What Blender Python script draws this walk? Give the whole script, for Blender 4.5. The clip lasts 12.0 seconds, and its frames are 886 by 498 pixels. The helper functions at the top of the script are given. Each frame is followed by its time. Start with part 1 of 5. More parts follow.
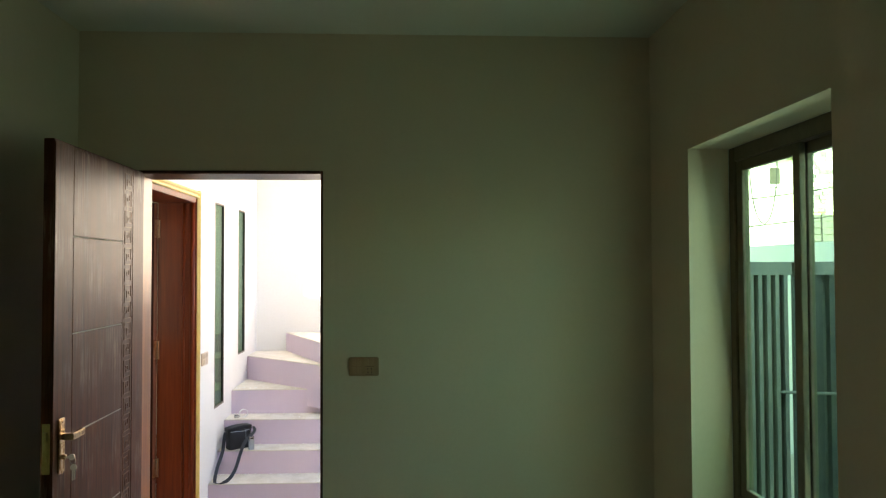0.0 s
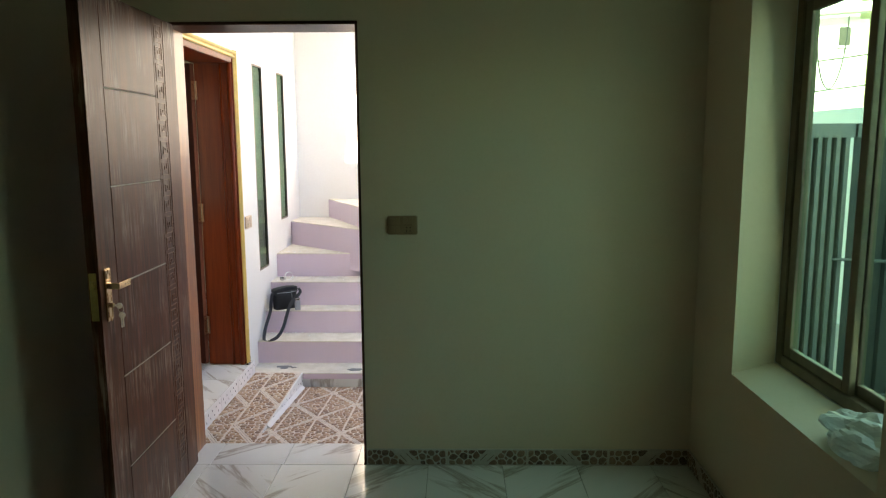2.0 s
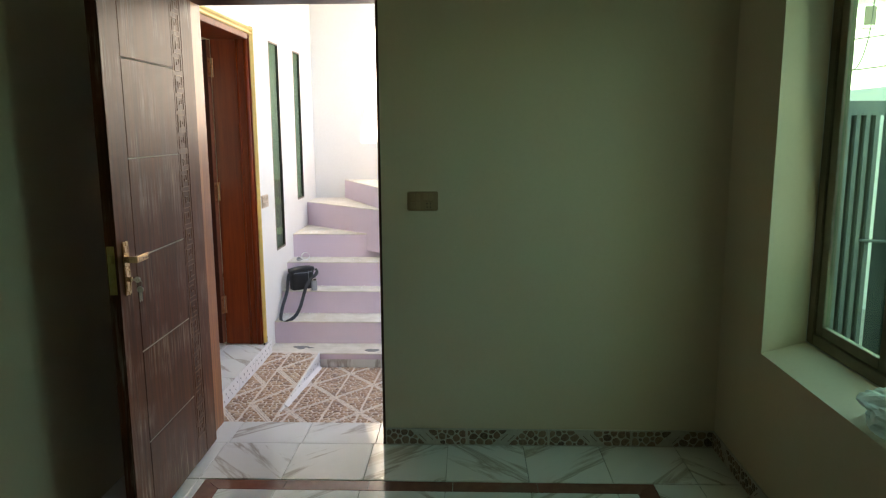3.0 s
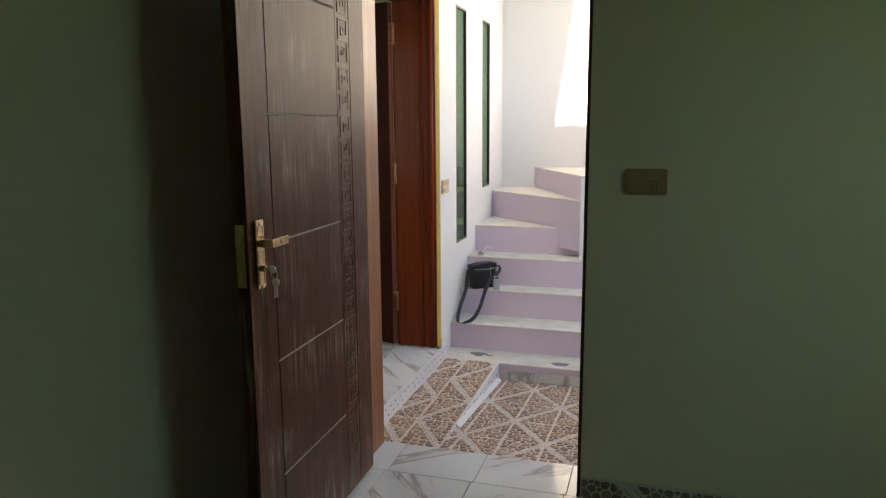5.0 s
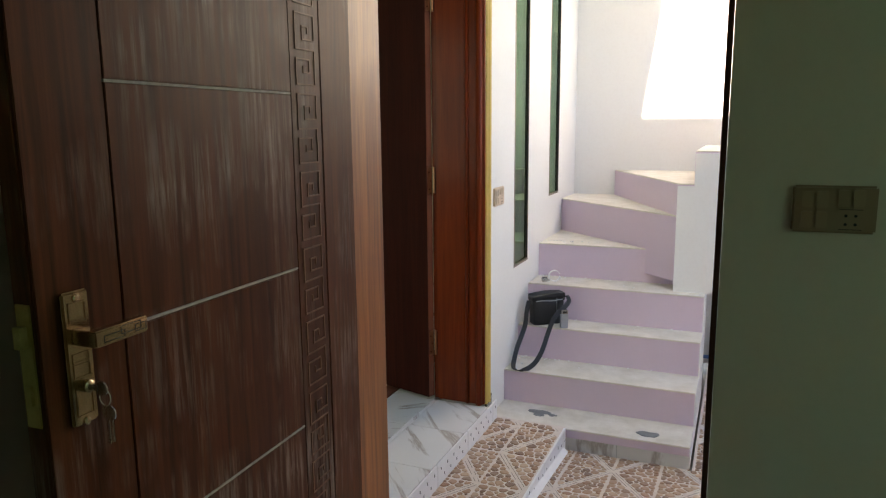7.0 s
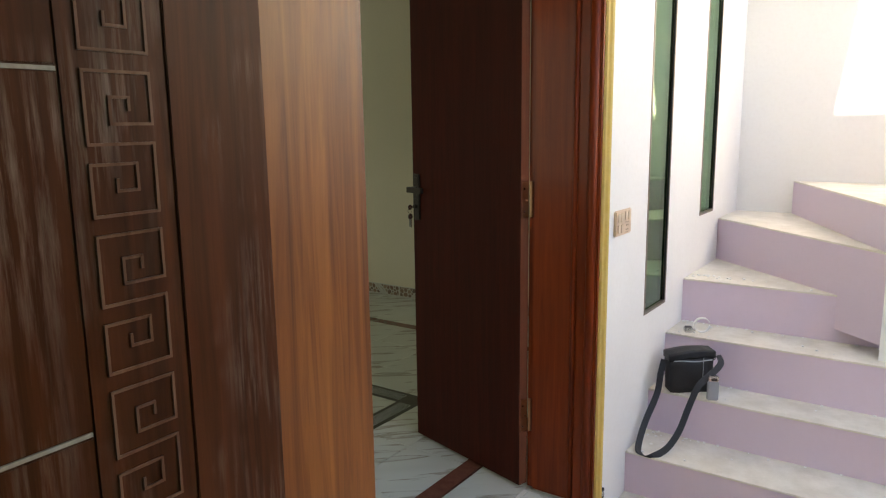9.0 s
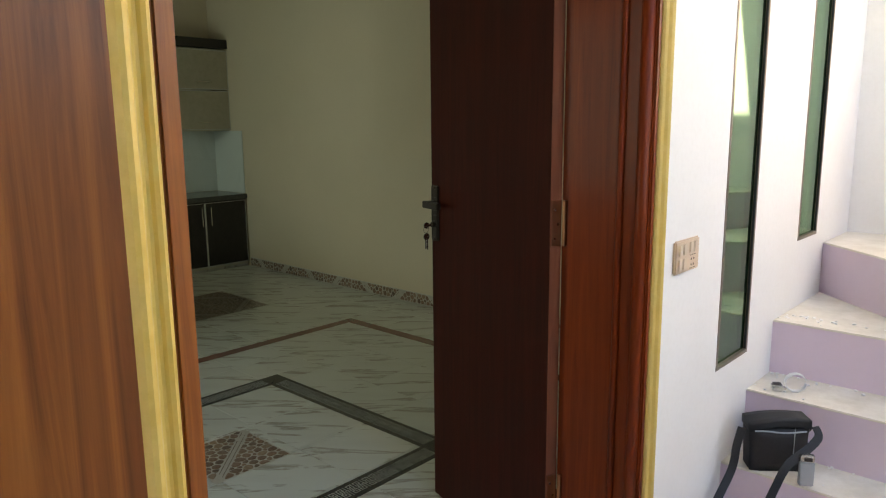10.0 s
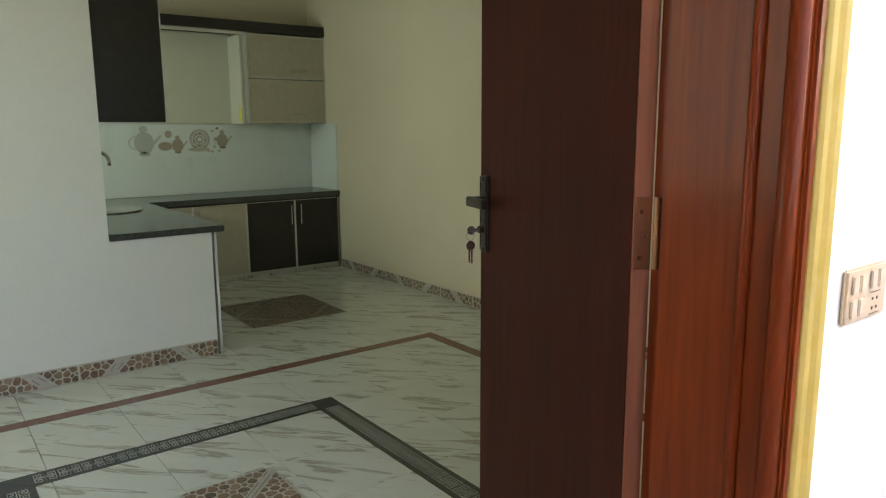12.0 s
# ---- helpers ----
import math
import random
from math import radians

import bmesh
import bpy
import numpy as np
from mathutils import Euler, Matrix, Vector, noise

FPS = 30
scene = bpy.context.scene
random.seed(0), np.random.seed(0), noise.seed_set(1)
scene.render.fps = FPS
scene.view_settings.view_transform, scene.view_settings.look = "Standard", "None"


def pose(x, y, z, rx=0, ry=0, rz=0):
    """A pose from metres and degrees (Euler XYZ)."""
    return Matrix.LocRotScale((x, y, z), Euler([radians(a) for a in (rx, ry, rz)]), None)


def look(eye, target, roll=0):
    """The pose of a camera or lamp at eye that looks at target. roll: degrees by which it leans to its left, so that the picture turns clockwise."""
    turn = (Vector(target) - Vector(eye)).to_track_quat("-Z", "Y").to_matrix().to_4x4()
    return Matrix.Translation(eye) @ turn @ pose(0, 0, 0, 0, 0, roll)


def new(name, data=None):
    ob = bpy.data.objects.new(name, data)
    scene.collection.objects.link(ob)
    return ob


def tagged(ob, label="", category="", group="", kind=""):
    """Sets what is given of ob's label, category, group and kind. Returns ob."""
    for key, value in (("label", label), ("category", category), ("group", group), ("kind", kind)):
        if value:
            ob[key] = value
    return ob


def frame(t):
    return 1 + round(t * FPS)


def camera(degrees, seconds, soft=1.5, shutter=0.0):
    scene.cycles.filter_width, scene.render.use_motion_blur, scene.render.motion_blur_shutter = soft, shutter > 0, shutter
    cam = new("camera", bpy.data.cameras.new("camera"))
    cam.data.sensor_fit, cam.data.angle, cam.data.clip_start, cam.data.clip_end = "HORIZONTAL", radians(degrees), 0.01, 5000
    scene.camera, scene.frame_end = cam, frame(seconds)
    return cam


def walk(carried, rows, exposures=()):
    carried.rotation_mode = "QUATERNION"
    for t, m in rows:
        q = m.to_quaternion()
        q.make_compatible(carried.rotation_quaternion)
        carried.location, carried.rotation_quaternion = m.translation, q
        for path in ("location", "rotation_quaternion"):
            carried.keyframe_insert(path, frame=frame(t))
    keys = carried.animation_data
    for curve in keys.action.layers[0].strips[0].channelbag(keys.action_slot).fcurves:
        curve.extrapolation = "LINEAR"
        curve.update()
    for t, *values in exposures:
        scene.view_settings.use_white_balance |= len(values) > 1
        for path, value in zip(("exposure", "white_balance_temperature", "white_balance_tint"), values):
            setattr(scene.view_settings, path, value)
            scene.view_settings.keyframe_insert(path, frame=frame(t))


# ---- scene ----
cam = camera(63.8, 12.0, soft=1.2)
PATH = [
    (0, (0.407, -3.363, 1.635), (0.5, -1.366, 1.691), -0.2),
    (0.5, (0.42, -3.328, 1.609), (0.487, -1.33, 1.663), -0.3),
    (1, (0.429, -3.311, 1.588), (0.449, -1.312, 1.642), -0.2),
    (1.5, (0.42, -3.304, 1.571), (0.414, -1.305, 1.496), -0.3),
    (2, (0.431, -3.286, 1.555), (0.399, -1.308, 1.261), -0.3),
    (2.5, (0.432, -3.262, 1.534), (0.375, -1.291, 1.2), -0.3),
    (4.3, (0.237, -2.843, 1.403), (0.043, -0.881, 1.067), -0.6),
    (4.5, (0.243, -2.719, 1.385), (-0.027, -0.766, 1.048), -0.5),
    (5, (0.231, -2.506, 1.366), (-0.34, -0.62, 1.029), -0.4),
    (5.5, (0.155, -2.284, 1.369), (-0.478, -0.418, 1.029), -0.3),
    (6, (0.103, -2.049, 1.348), (-0.508, -0.175, 1.009), -0.3),
    (6.5, (0.095, -1.744, 1.362), (-0.565, 0.112, 1.021), -0.5),
    (7, (0.027, -1.495, 1.338), (-0.733, 0.323, 0.998), -0.5),
    (7.5, (-0.075, -1.252, 1.332), (-0.868, 0.552, 0.992), -0.6),
    (7.7, (-0.072, -1.142, 1.339), (-0.901, 0.644, 0.987), -0.9),
    (9.3, (-0.188, -0.418, 1.351), (-1.346, 1.177, 1.006), -0.5),
    (9.5, (-0.222, -0.269, 1.345), (-1.391, 1.316, 0.996), -0.4),
    (10, (-0.258, -0.029, 1.361), (-1.59, 1.421, 1.01), -0.5),
    (10.5, (-0.347, 0.175, 1.339), (-1.732, 1.575, 0.99), -0.5),
    (11, (-0.439, 0.324, 1.321), (-1.814, 1.733, 0.975), -0.4),
    (11.5, (-0.462, 0.446, 1.329), (-1.913, 1.779, 0.985), -0.4),
    (12, (-0.57, 0.588, 1.271), (-2.142, 1.778, 0.93), -0.3),
]
walk(cam, [(t, look(eye, target, roll)) for t, eye, target, roll in PATH],
     [(0, 2.6, 8000, 14), (1.2, 2.42, 8000, 14), (2.5, 2.5, 7900, 14), (5.5, 2.03, 7800, 14), (7.5, 2.12, 7900, 14), (9.5, 2.36, 8000, 14), (10, 2.32, 8000, 14), (11.5, 2.74, 7750, 14), (12, 3.05, 7700, 14)])

# ---- world, sun and large lights ----
SUN = Vector((0.105, -1.0, 0.75)).normalized()
world = bpy.data.worlds.new("sky")
scene.world = world
world.use_nodes = True
wn = world.node_tree
sky = wn.nodes.new("ShaderNodeTexSky")
sky.sky_type, sky.sun_disc = "NISHITA", False
sky.sun_elevation = math.asin(SUN.z)
sky.sun_rotation = math.atan2(SUN.x, SUN.y)
wn.nodes["Background"].inputs[1].default_value = 0.15
wn.links.new(sky.outputs[0], wn.nodes["Background"].inputs[0])

sun_data = bpy.data.lights.new("sun", "SUN")
sun_data.energy, sun_data.angle, sun_data.color = 5.0, radians(0.5), (1.0, 0.94, 0.85)
sun = new("sun", sun_data)
sun.matrix_world = look((0, 0, 20), Vector((0, 0, 20)) - SUN)


def window_light(name, eye, target, sx, sy, watts, colour):
    """Area lamp in one window opening, standing in for sky light."""
    data = bpy.data.lights.new(name, "AREA")
    data.shape, data.size, data.size_y, data.energy, data.color = "RECTANGLE", sx, sy, watts, colour
    ob = new(name, data)
    ob.matrix_world = look(eye, target)
    return ob


window_light("bedroom_window_light", (1.71, -0.965, 1.40), (0.0, -0.965, 1.22), 0.90, 1.36, 0.375, (0.58, 1.0, 0.77))
# fill for the lounge, set in an assumed window out of view
window_light("lounge_window_light", (-2.9, -1.42, 1.5), (-2.9, 2.0, 0.9), 1.5, 1.3, 3.6, (0.77, 1.0, 0.92))
window_light("kitchen_window_light", (-5.6, 0.08, 1.6), (-5.6, 3.0, 1.0), 0.9, 0.8, 2.7, (0.72, 1.0, 0.95))


# ---- materials ----
def material(name, colour, rough=0.6, metal=0.0):
    m = bpy.data.materials.new(name)
    m.use_nodes = True
    b = m.node_tree.nodes["Principled BSDF"]
    b.inputs["Base Color"].default_value = (*colour, 1)
    b.inputs["Roughness"].default_value = rough
    b.inputs["Metallic"].default_value = metal
    return m


def node(m, kind, **sets):
    n = m.node_tree.nodes.new(kind)
    for key, value in sets.items():
        n.inputs[key.replace("_", " ")].default_value = value
    return n


def link(m, a, b):
    m.node_tree.links.new(a, b)


def ramp(m, source, stops):
    r = m.node_tree.nodes.new("ShaderNodeValToRGB")
    e = r.color_ramp.elements
    while len(e) < len(stops):
        e.new(0.5)
    for el, (p, c) in zip(e, stops):
        el.position, el.color = p, (*c, 1)
    link(m, source, r.inputs[0])
    return r.outputs[0]


def mixed(m, factor, a, b, blend="MIX"):
    n = m.node_tree.nodes.new("ShaderNodeMix")
    n.data_type, n.blend_type = "RGBA", blend
    if isinstance(factor, float):
        n.inputs[0].default_value = factor
    else:
        link(m, factor, n.inputs[0])
    for slot, v in ((n.inputs[6], a), (n.inputs[7], b)):
        if isinstance(v, tuple):
            slot.default_value = (*v, 1)
        else:
            link(m, v, slot)
    return n.outputs[2]


def coords(m, scale=(1, 1, 1), shuffle=False, which="Object"):
    tc = m.node_tree.nodes.new("ShaderNodeTexCoord")
    mp = m.node_tree.nodes.new("ShaderNodeMapping")
    mp.inputs["Scale"].default_value = scale
    link(m, tc.outputs[which], mp.inputs[0])
    if shuffle:
        info = m.node_tree.nodes.new("ShaderNodeObjectInfo")
        mul = m.node_tree.nodes.new("ShaderNodeMath")
        mul.operation = "MULTIPLY"
        mul.inputs[1].default_value = 37.0
        link(m, info.outputs["Random"], mul.inputs[0])
        link(m, mul.outputs[0], mp.inputs["Location"])
    return mp.outputs[0]


def bump(m, height, strength, distance=0.002):
    bp = node(m, "ShaderNodeBump", Strength=strength, Distance=distance)
    link(m, height, bp.inputs["Height"])
    link(m, bp.outputs[0], m.node_tree.nodes["Principled BSDF"].inputs["Normal"])


def base(m, socket, name="Base Color"):
    link(m, socket, m.node_tree.nodes["Principled BSDF"].inputs[name])


def plaster(name, colour, dirt, rough=0.75, amount=0.35):
    m = material(name, colour, rough)
    c = coords(m)
    big = node(m, "ShaderNodeTexNoise", Scale=1.3, Detail=5.0, Roughness=0.6)
    fine = node(m, "ShaderNodeTexNoise", Scale=55.0, Detail=4.0)
    roll = node(m, "ShaderNodeTexNoise", Scale=190.0, Detail=2.0)
    for n in (big, fine, roll):
        link(m, c, n.inputs["Vector"])
    f = ramp(m, big.outputs["Fac"], [(0.42, (0, 0, 0)), (0.72, (amount,) * 3)])
    one = mixed(m, f, colour, dirt)
    two = mixed(m, ramp(m, fine.outputs["Fac"], [(0.45, (0, 0, 0)), (0.8, (0.25, 0.25, 0.25))]), one, dirt)
    base(m, two)
    bump(m, mixed(m, 0.5, fine.outputs["Fac"], roll.outputs["Fac"]), 0.18, 0.001)
    return m


def timber(name, dark, light, scale=1.0, rough=0.4, worn=None, axis="Z", coat=0.0):
    """Wood grain that runs along one axis."""
    m = material(name, light, rough)
    stretch = {"Z": (38, 38, 1.6), "Y": (38, 1.6, 38), "X": (1.6, 38, 38)}[axis]
    c = coords(m, tuple(s * scale for s in stretch))
    grain = node(m, "ShaderNodeTexNoise", Scale=1.0, Detail=7.0, Roughness=0.65, Distortion=0.6)
    link(m, c, grain.inputs["Vector"])
    c2 = coords(m, tuple(s * scale * 0.22 for s in stretch))
    band = node(m, "ShaderNodeTexNoise", Scale=1.0, Detail=3.0)
    link(m, c2, band.inputs["Vector"])
    col = ramp(m, grain.outputs["Fac"], [(0.3, dark), (0.68, light)])
    col = mixed(m, ramp(m, band.outputs["Fac"], [(0.35, (0, 0, 0)), (0.7, (0.55,) * 3)]), col, dark)
    # pale streaks in the colour: worn grain together with painted sheen
    if worn:
        c3 = coords(m, (60, 60, 3.5))
        streak = node(m, "ShaderNodeTexNoise", Scale=1.0, Detail=8.0, Roughness=0.7)
        link(m, c3, streak.inputs["Vector"])
        patch = node(m, "ShaderNodeTexNoise", Scale=4.2, Detail=3.0)
        link(m, coords(m), patch.inputs["Vector"])
        a = ramp(m, streak.outputs["Fac"], [(0.47, (0, 0, 0)), (0.63, (1, 1, 1))])
        b = ramp(m, patch.outputs["Fac"], [(0.46, (0, 0, 0)), (0.70, (0.74,) * 3)])
        col = mixed(m, mixed(m, 1.0, a, b, "MULTIPLY"), col, worn)
    base(m, col)
    bump(m, grain.outputs["Fac"], 0.25, 0.0006)
    m.node_tree.nodes["Principled BSDF"].inputs["Specular IOR Level"].default_value = 0.14
    m.node_tree.nodes["Principled BSDF"].inputs["Coat Weight"].default_value = coat
    m.node_tree.nodes["Principled BSDF"].inputs["Coat Roughness"].default_value = 0.15
    return m


def marble(name, ground, vein, rough=0.06, density=1.0):
    """Glazed tile with diagonal brown veins."""
    m = material(name, ground, rough)
    tc = m.node_tree.nodes.new("ShaderNodeTexCoord")
    turn = m.node_tree.nodes.new("ShaderNodeMapping")
    turn.inputs["Rotation"].default_value = (0, 0, radians(-42))
    link(m, tc.outputs["Object"], turn.inputs[0])
    shift = m.node_tree.nodes.new("ShaderNodeMapping")
    shift.inputs["Scale"].default_value = (1.2 * density, 8.0 * density, 1.0)
    info = m.node_tree.nodes.new("ShaderNodeObjectInfo")
    mul = m.node_tree.nodes.new("ShaderNodeMath")
    mul.operation = "MULTIPLY"
    mul.inputs[1].default_value = 53.0
    link(m, info.outputs["Random"], mul.inputs[0])
    link(m, mul.outputs[0], shift.inputs["Location"])
    link(m, turn.outputs[0], shift.inputs[0])
    n1 = node(m, "ShaderNodeTexNoise", Scale=1.0, Detail=6.0, Roughness=0.6, Distortion=0.7)
    link(m, shift.outputs[0], n1.inputs["Vector"])
    n2 = node(m, "ShaderNodeTexNoise", Scale=0.6, Detail=2.0)
    link(m, shift.outputs[0], n2.inputs["Vector"])
    lines = ramp(m, n1.outputs["Fac"], [(0.55, (0, 0, 0)), (0.615, (0.7,) * 3), (0.66, (0.12,) * 3)])
    wash = ramp(m, n2.outputs["Fac"], [(0.45, (0, 0, 0)), (0.75, (0.22,) * 3)])
    col = mixed(m, wash, ground, tuple(0.6 * a + 0.4 * b for a, b in zip(ground, vein)))
    base(m, mixed(m, lines, col, vein))
    smear = node(m, "ShaderNodeTexNoise", Scale=7.0, Detail=4.0)
    link(m, tc.outputs["Object"], smear.inputs["Vector"])
    base(m, ramp(m, smear.outputs["Fac"], [(0.3, (rough,) * 3), (0.8, (rough + 0.10,) * 3)]), "Roughness")
    return m


def speckled(name, a, b, scale=40.0, rough=0.5, strength=0.2, metal=0.0):
    m = material(name, a, rough, metal)
    c = coords(m)
    n = node(m, "ShaderNodeTexNoise", Scale=scale, Detail=6.0, Roughness=0.65)
    link(m, c, n.inputs["Vector"])
    n2 = node(m, "ShaderNodeTexNoise", Scale=scale * 0.08, Detail=3.0)
    link(m, c, n2.inputs["Vector"])
    col = ramp(m, n.outputs["Fac"], [(0.35, a), (0.7, b)])
    base(m, mixed(m, ramp(m, n2.outputs["Fac"], [(0.4, (0, 0, 0)), (0.75, (0.4,) * 3)]), col, b))
    bump(m, n.outputs["Fac"], strength, 0.001)
    return m


def islands(name, tones, rough=0.35):
    """Each loose piece of the mesh takes its own tone."""
    m = material(name, tones[0], rough)
    g = m.node_tree.nodes.new("ShaderNodeNewGeometry")
    step = 1.0 / max(1, len(tones) - 1)
    col = ramp(m, g.outputs["Random Per Island"], [(i * step, t) for i, t in enumerate(tones)])
    n = node(m, "ShaderNodeTexNoise", Scale=90.0, Detail=5.0)
    link(m, coords(m), n.inputs["Vector"])
    base(m, mixed(m, ramp(m, n.outputs["Fac"], [(0.4, (0, 0, 0)), (0.75, (0.4,) * 3)]), col, (0.50, 0.37, 0.26)))
    return m


def pane(name, tint, gloss=0.0, share=0.06, mirror=None):
    """Clear tinted glass: light passes, and each face mirrors a share of it."""
    m = bpy.data.materials.new(name)
    m.use_nodes = True
    t = m.node_tree
    t.nodes.remove(t.nodes["Principled BSDF"])
    clear = t.nodes.new("ShaderNodeBsdfTransparent")
    clear.inputs[0].default_value = (*tint, 1)
    shine = t.nodes.new("ShaderNodeBsdfGlossy")
    shine.inputs["Roughness"].default_value = gloss
    mx = t.nodes.new("ShaderNodeMixShader")
    shine.inputs["Color"].default_value = (*(mirror or (0.9, 0.95, 0.92)), 1)
    mx.inputs[0].default_value = share
    t.links.new(clear.outputs[0], mx.inputs[1])
    t.links.new(shine.outputs[0], mx.inputs[2])
    t.links.new(mx.outputs[0], t.nodes["Material Output"].inputs[0])
    return m


CREAM = plaster("cream_wall_paint", (0.68, 0.575, 0.435), (0.60, 0.505, 0.375), 0.7)
WHITE = plaster("white_wall_paint", (0.80, 0.79, 0.76), (0.70, 0.68, 0.64), 0.75)
CEIL = plaster("ceiling_paint", (0.72, 0.72, 0.62), (0.66, 0.66, 0.57), 0.8)
LILAC = plaster("lilac_paint", (0.68, 0.55, 0.645), (0.63, 0.515, 0.585), 0.65)
CEMENT = speckled("dusty_cement", (0.60, 0.545, 0.455), (0.78, 0.73, 0.65), 9.0, 0.9, 0.3)
GROUT = speckled("pale_grout", (0.66, 0.555, 0.475), (0.76, 0.675, 0.60), 30.0, 0.6, 0.15)
JOINT = speckled("tile_joint", (0.42, 0.40, 0.36), (0.50, 0.48, 0.44), 30.0, 0.8)
JOINT_PALE = speckled("pale_tile_joint", (0.54, 0.53, 0.49), (0.60, 0.59, 0.55), 30.0, 0.8)
MARBLE = marble("veined_marble_tile", (0.82, 0.81, 0.79), (0.32, 0.25, 0.19))
MARBLE_K = marble("lounge_marble_tile", (0.66, 0.66, 0.62), (0.24, 0.18, 0.13), 0.16, 1.9)
BACKSPLASH = marble("backsplash_tile", (0.67, 0.71, 0.68), (0.60, 0.64, 0.61), 0.15, 0.5)
BROWN_TILE = speckled("brown_border_tile", (0.16, 0.055, 0.040), (0.22, 0.085, 0.06), 25.0, 0.2, 0.05)
BLACK_TILE = speckled("black_border_tile", (0.025, 0.025, 0.027), (0.05, 0.05, 0.05), 60.0, 0.2, 0.05)
KEY_LINE = material("silver_key_line", (0.50, 0.50, 0.47), 0.4)
PEBBLE = islands("pebble_print", [(0.27, 0.125, 0.06), (0.50, 0.30, 0.18), (0.35, 0.18, 0.095), (0.60, 0.42, 0.28), (0.20, 0.10, 0.06), (0.46, 0.28, 0.17)])
PEBBLE_DARK = islands("pebble_print_dark", [(0.13, 0.055, 0.035), (0.26, 0.14, 0.09), (0.075, 0.035, 0.025), (0.30, 0.19, 0.125), (0.16, 0.08, 0.055)])
SKIRT = speckled("skirting_ground", (0.46, 0.41, 0.37), (0.56, 0.52, 0.47), 40.0, 0.3, 0.1)
PEBBLE_MAT = islands("pebble_print_mat", [(0.085, 0.055, 0.042), (0.15, 0.105, 0.08), (0.055, 0.036, 0.028), (0.19, 0.14, 0.11), (0.10, 0.07, 0.055)])
MAT_GROUND = speckled("dark_mat_ground", (0.20, 0.17, 0.14), (0.27, 0.24, 0.20), 40.0, 0.35, 0.1)
GLAZE = speckled("white_glaze", (0.80, 0.79, 0.78), (0.86, 0.85, 0.85), 12.0, 0.3, 0.05)
STRIPE = material("stripe_line", (0.17, 0.12, 0.09), 0.5)
# the pale last colour paints hall light glancing off the leaf, besides wear
DOOR = timber("walnut_door", (0.043, 0.0118, 0.0044), (0.152, 0.0425, 0.0145), 1.0, 0.38, (0.42, 0.31, 0.255))
KEYWOOD = timber("dusty_key_edges", (0.13, 0.055, 0.032), (0.34, 0.19, 0.13), 1.0, 0.34)
GROOVE = speckled("dusty_groove", (0.34, 0.29, 0.25), (0.52, 0.46, 0.41), 60.0, 0.9)
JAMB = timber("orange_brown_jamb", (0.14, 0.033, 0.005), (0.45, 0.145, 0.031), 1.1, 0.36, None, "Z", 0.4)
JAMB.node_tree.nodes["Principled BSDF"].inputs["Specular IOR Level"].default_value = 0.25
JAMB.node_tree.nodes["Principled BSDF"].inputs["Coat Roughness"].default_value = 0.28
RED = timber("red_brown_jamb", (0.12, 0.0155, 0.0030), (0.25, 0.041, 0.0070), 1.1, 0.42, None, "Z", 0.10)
DARKDOOR = timber("dark_red_door", (0.034, 0.0050, 0.0024), (0.072, 0.0105, 0.0046), 1.3, 0.5)
DARKFRAME = timber("dark_door_frame", (0.055, 0.020, 0.013), (0.10, 0.038, 0.024), 1.0, 0.4)
GOLD = speckled("gold_painted_moulding", (0.66, 0.45, 0.10), (0.74, 0.54, 0.17), 20.0, 0.4, 0.1)
BRASS = material("brass", (0.58, 0.42, 0.25), 0.26, 1.0)
BRASS_DULL = speckled("dull_brass", (0.42, 0.33, 0.12), (0.52, 0.42, 0.18), 50.0, 0.42, 0.05, 1.0)
COPPER = material("coppery_hinge", (0.50, 0.26, 0.15), 0.35, 1.0)
STEEL = material("steel", (0.62, 0.62, 0.60), 0.25, 1.0)
ANTIQUE = material("dark_bronze", (0.07, 0.055, 0.045), 0.35, 0.8)
PLATE = material("tan_switch_plate", (0.34, 0.225, 0.13), 0.35)
PLATE_DARK = material("dark_socket_hole", (0.03, 0.025, 0.02), 0.6)
ALU = speckled("bronze_aluminium", (0.16, 0.125, 0.085), (0.20, 0.16, 0.11), 30.0, 0.4, 0.03, 0.4)
GLASS = pane("green_glass", (0.70, 0.95, 0.80))
MIRROR_GLASS = pane("dark_green_glass", (0.42, 0.62, 0.46), 0.015, 0.5, (0.46, 0.64, 0.47))
GALV = speckled("galvanised_sheet", (0.10, 0.115, 0.11), (0.165, 0.18, 0.17), 14.0, 0.5, 0.1)
GATE_DARK = speckled("dark_gate_paint", (0.025, 0.035, 0.034), (0.045, 0.06, 0.056), 14.0, 0.5, 0.1)
FAR_WALL = plaster("far_house_paint", (0.66, 0.66, 0.63), (0.50, 0.50, 0.47), 0.8)
GROUND = speckled("dusty_concrete", (0.30, 0.27, 0.23), (0.44, 0.41, 0.36), 3.0, 0.95, 0.4)
LEATHER = speckled("black_nylon", (0.006, 0.006, 0.007), (0.013, 0.013, 0.015), 130.0, 0.6, 0.3)
GREY_PLASTIC = material("grey_plastic", (0.32, 0.33, 0.34), 0.4)
CABINET_BLACK = speckled("black_gloss_board", (0.020, 0.015, 0.014), (0.028, 0.022, 0.020), 20.0, 0.26, 0.02)
CABINET_BEIGE = speckled("beige_board", (0.42, 0.37, 0.28), (0.48, 0.43, 0.33), 18.0, 0.3, 0.03)
CABINET_INNER = material("cream_board", (0.60, 0.58, 0.47), 0.45)
EDGE_STRIP = material("silver_edge_strip", (0.62, 0.62, 0.60), 0.3, 0.6)
GRANITE = speckled("dark_granite", (0.035, 0.038, 0.036), (0.10, 0.105, 0.10), 90.0, 0.14, 0.02)
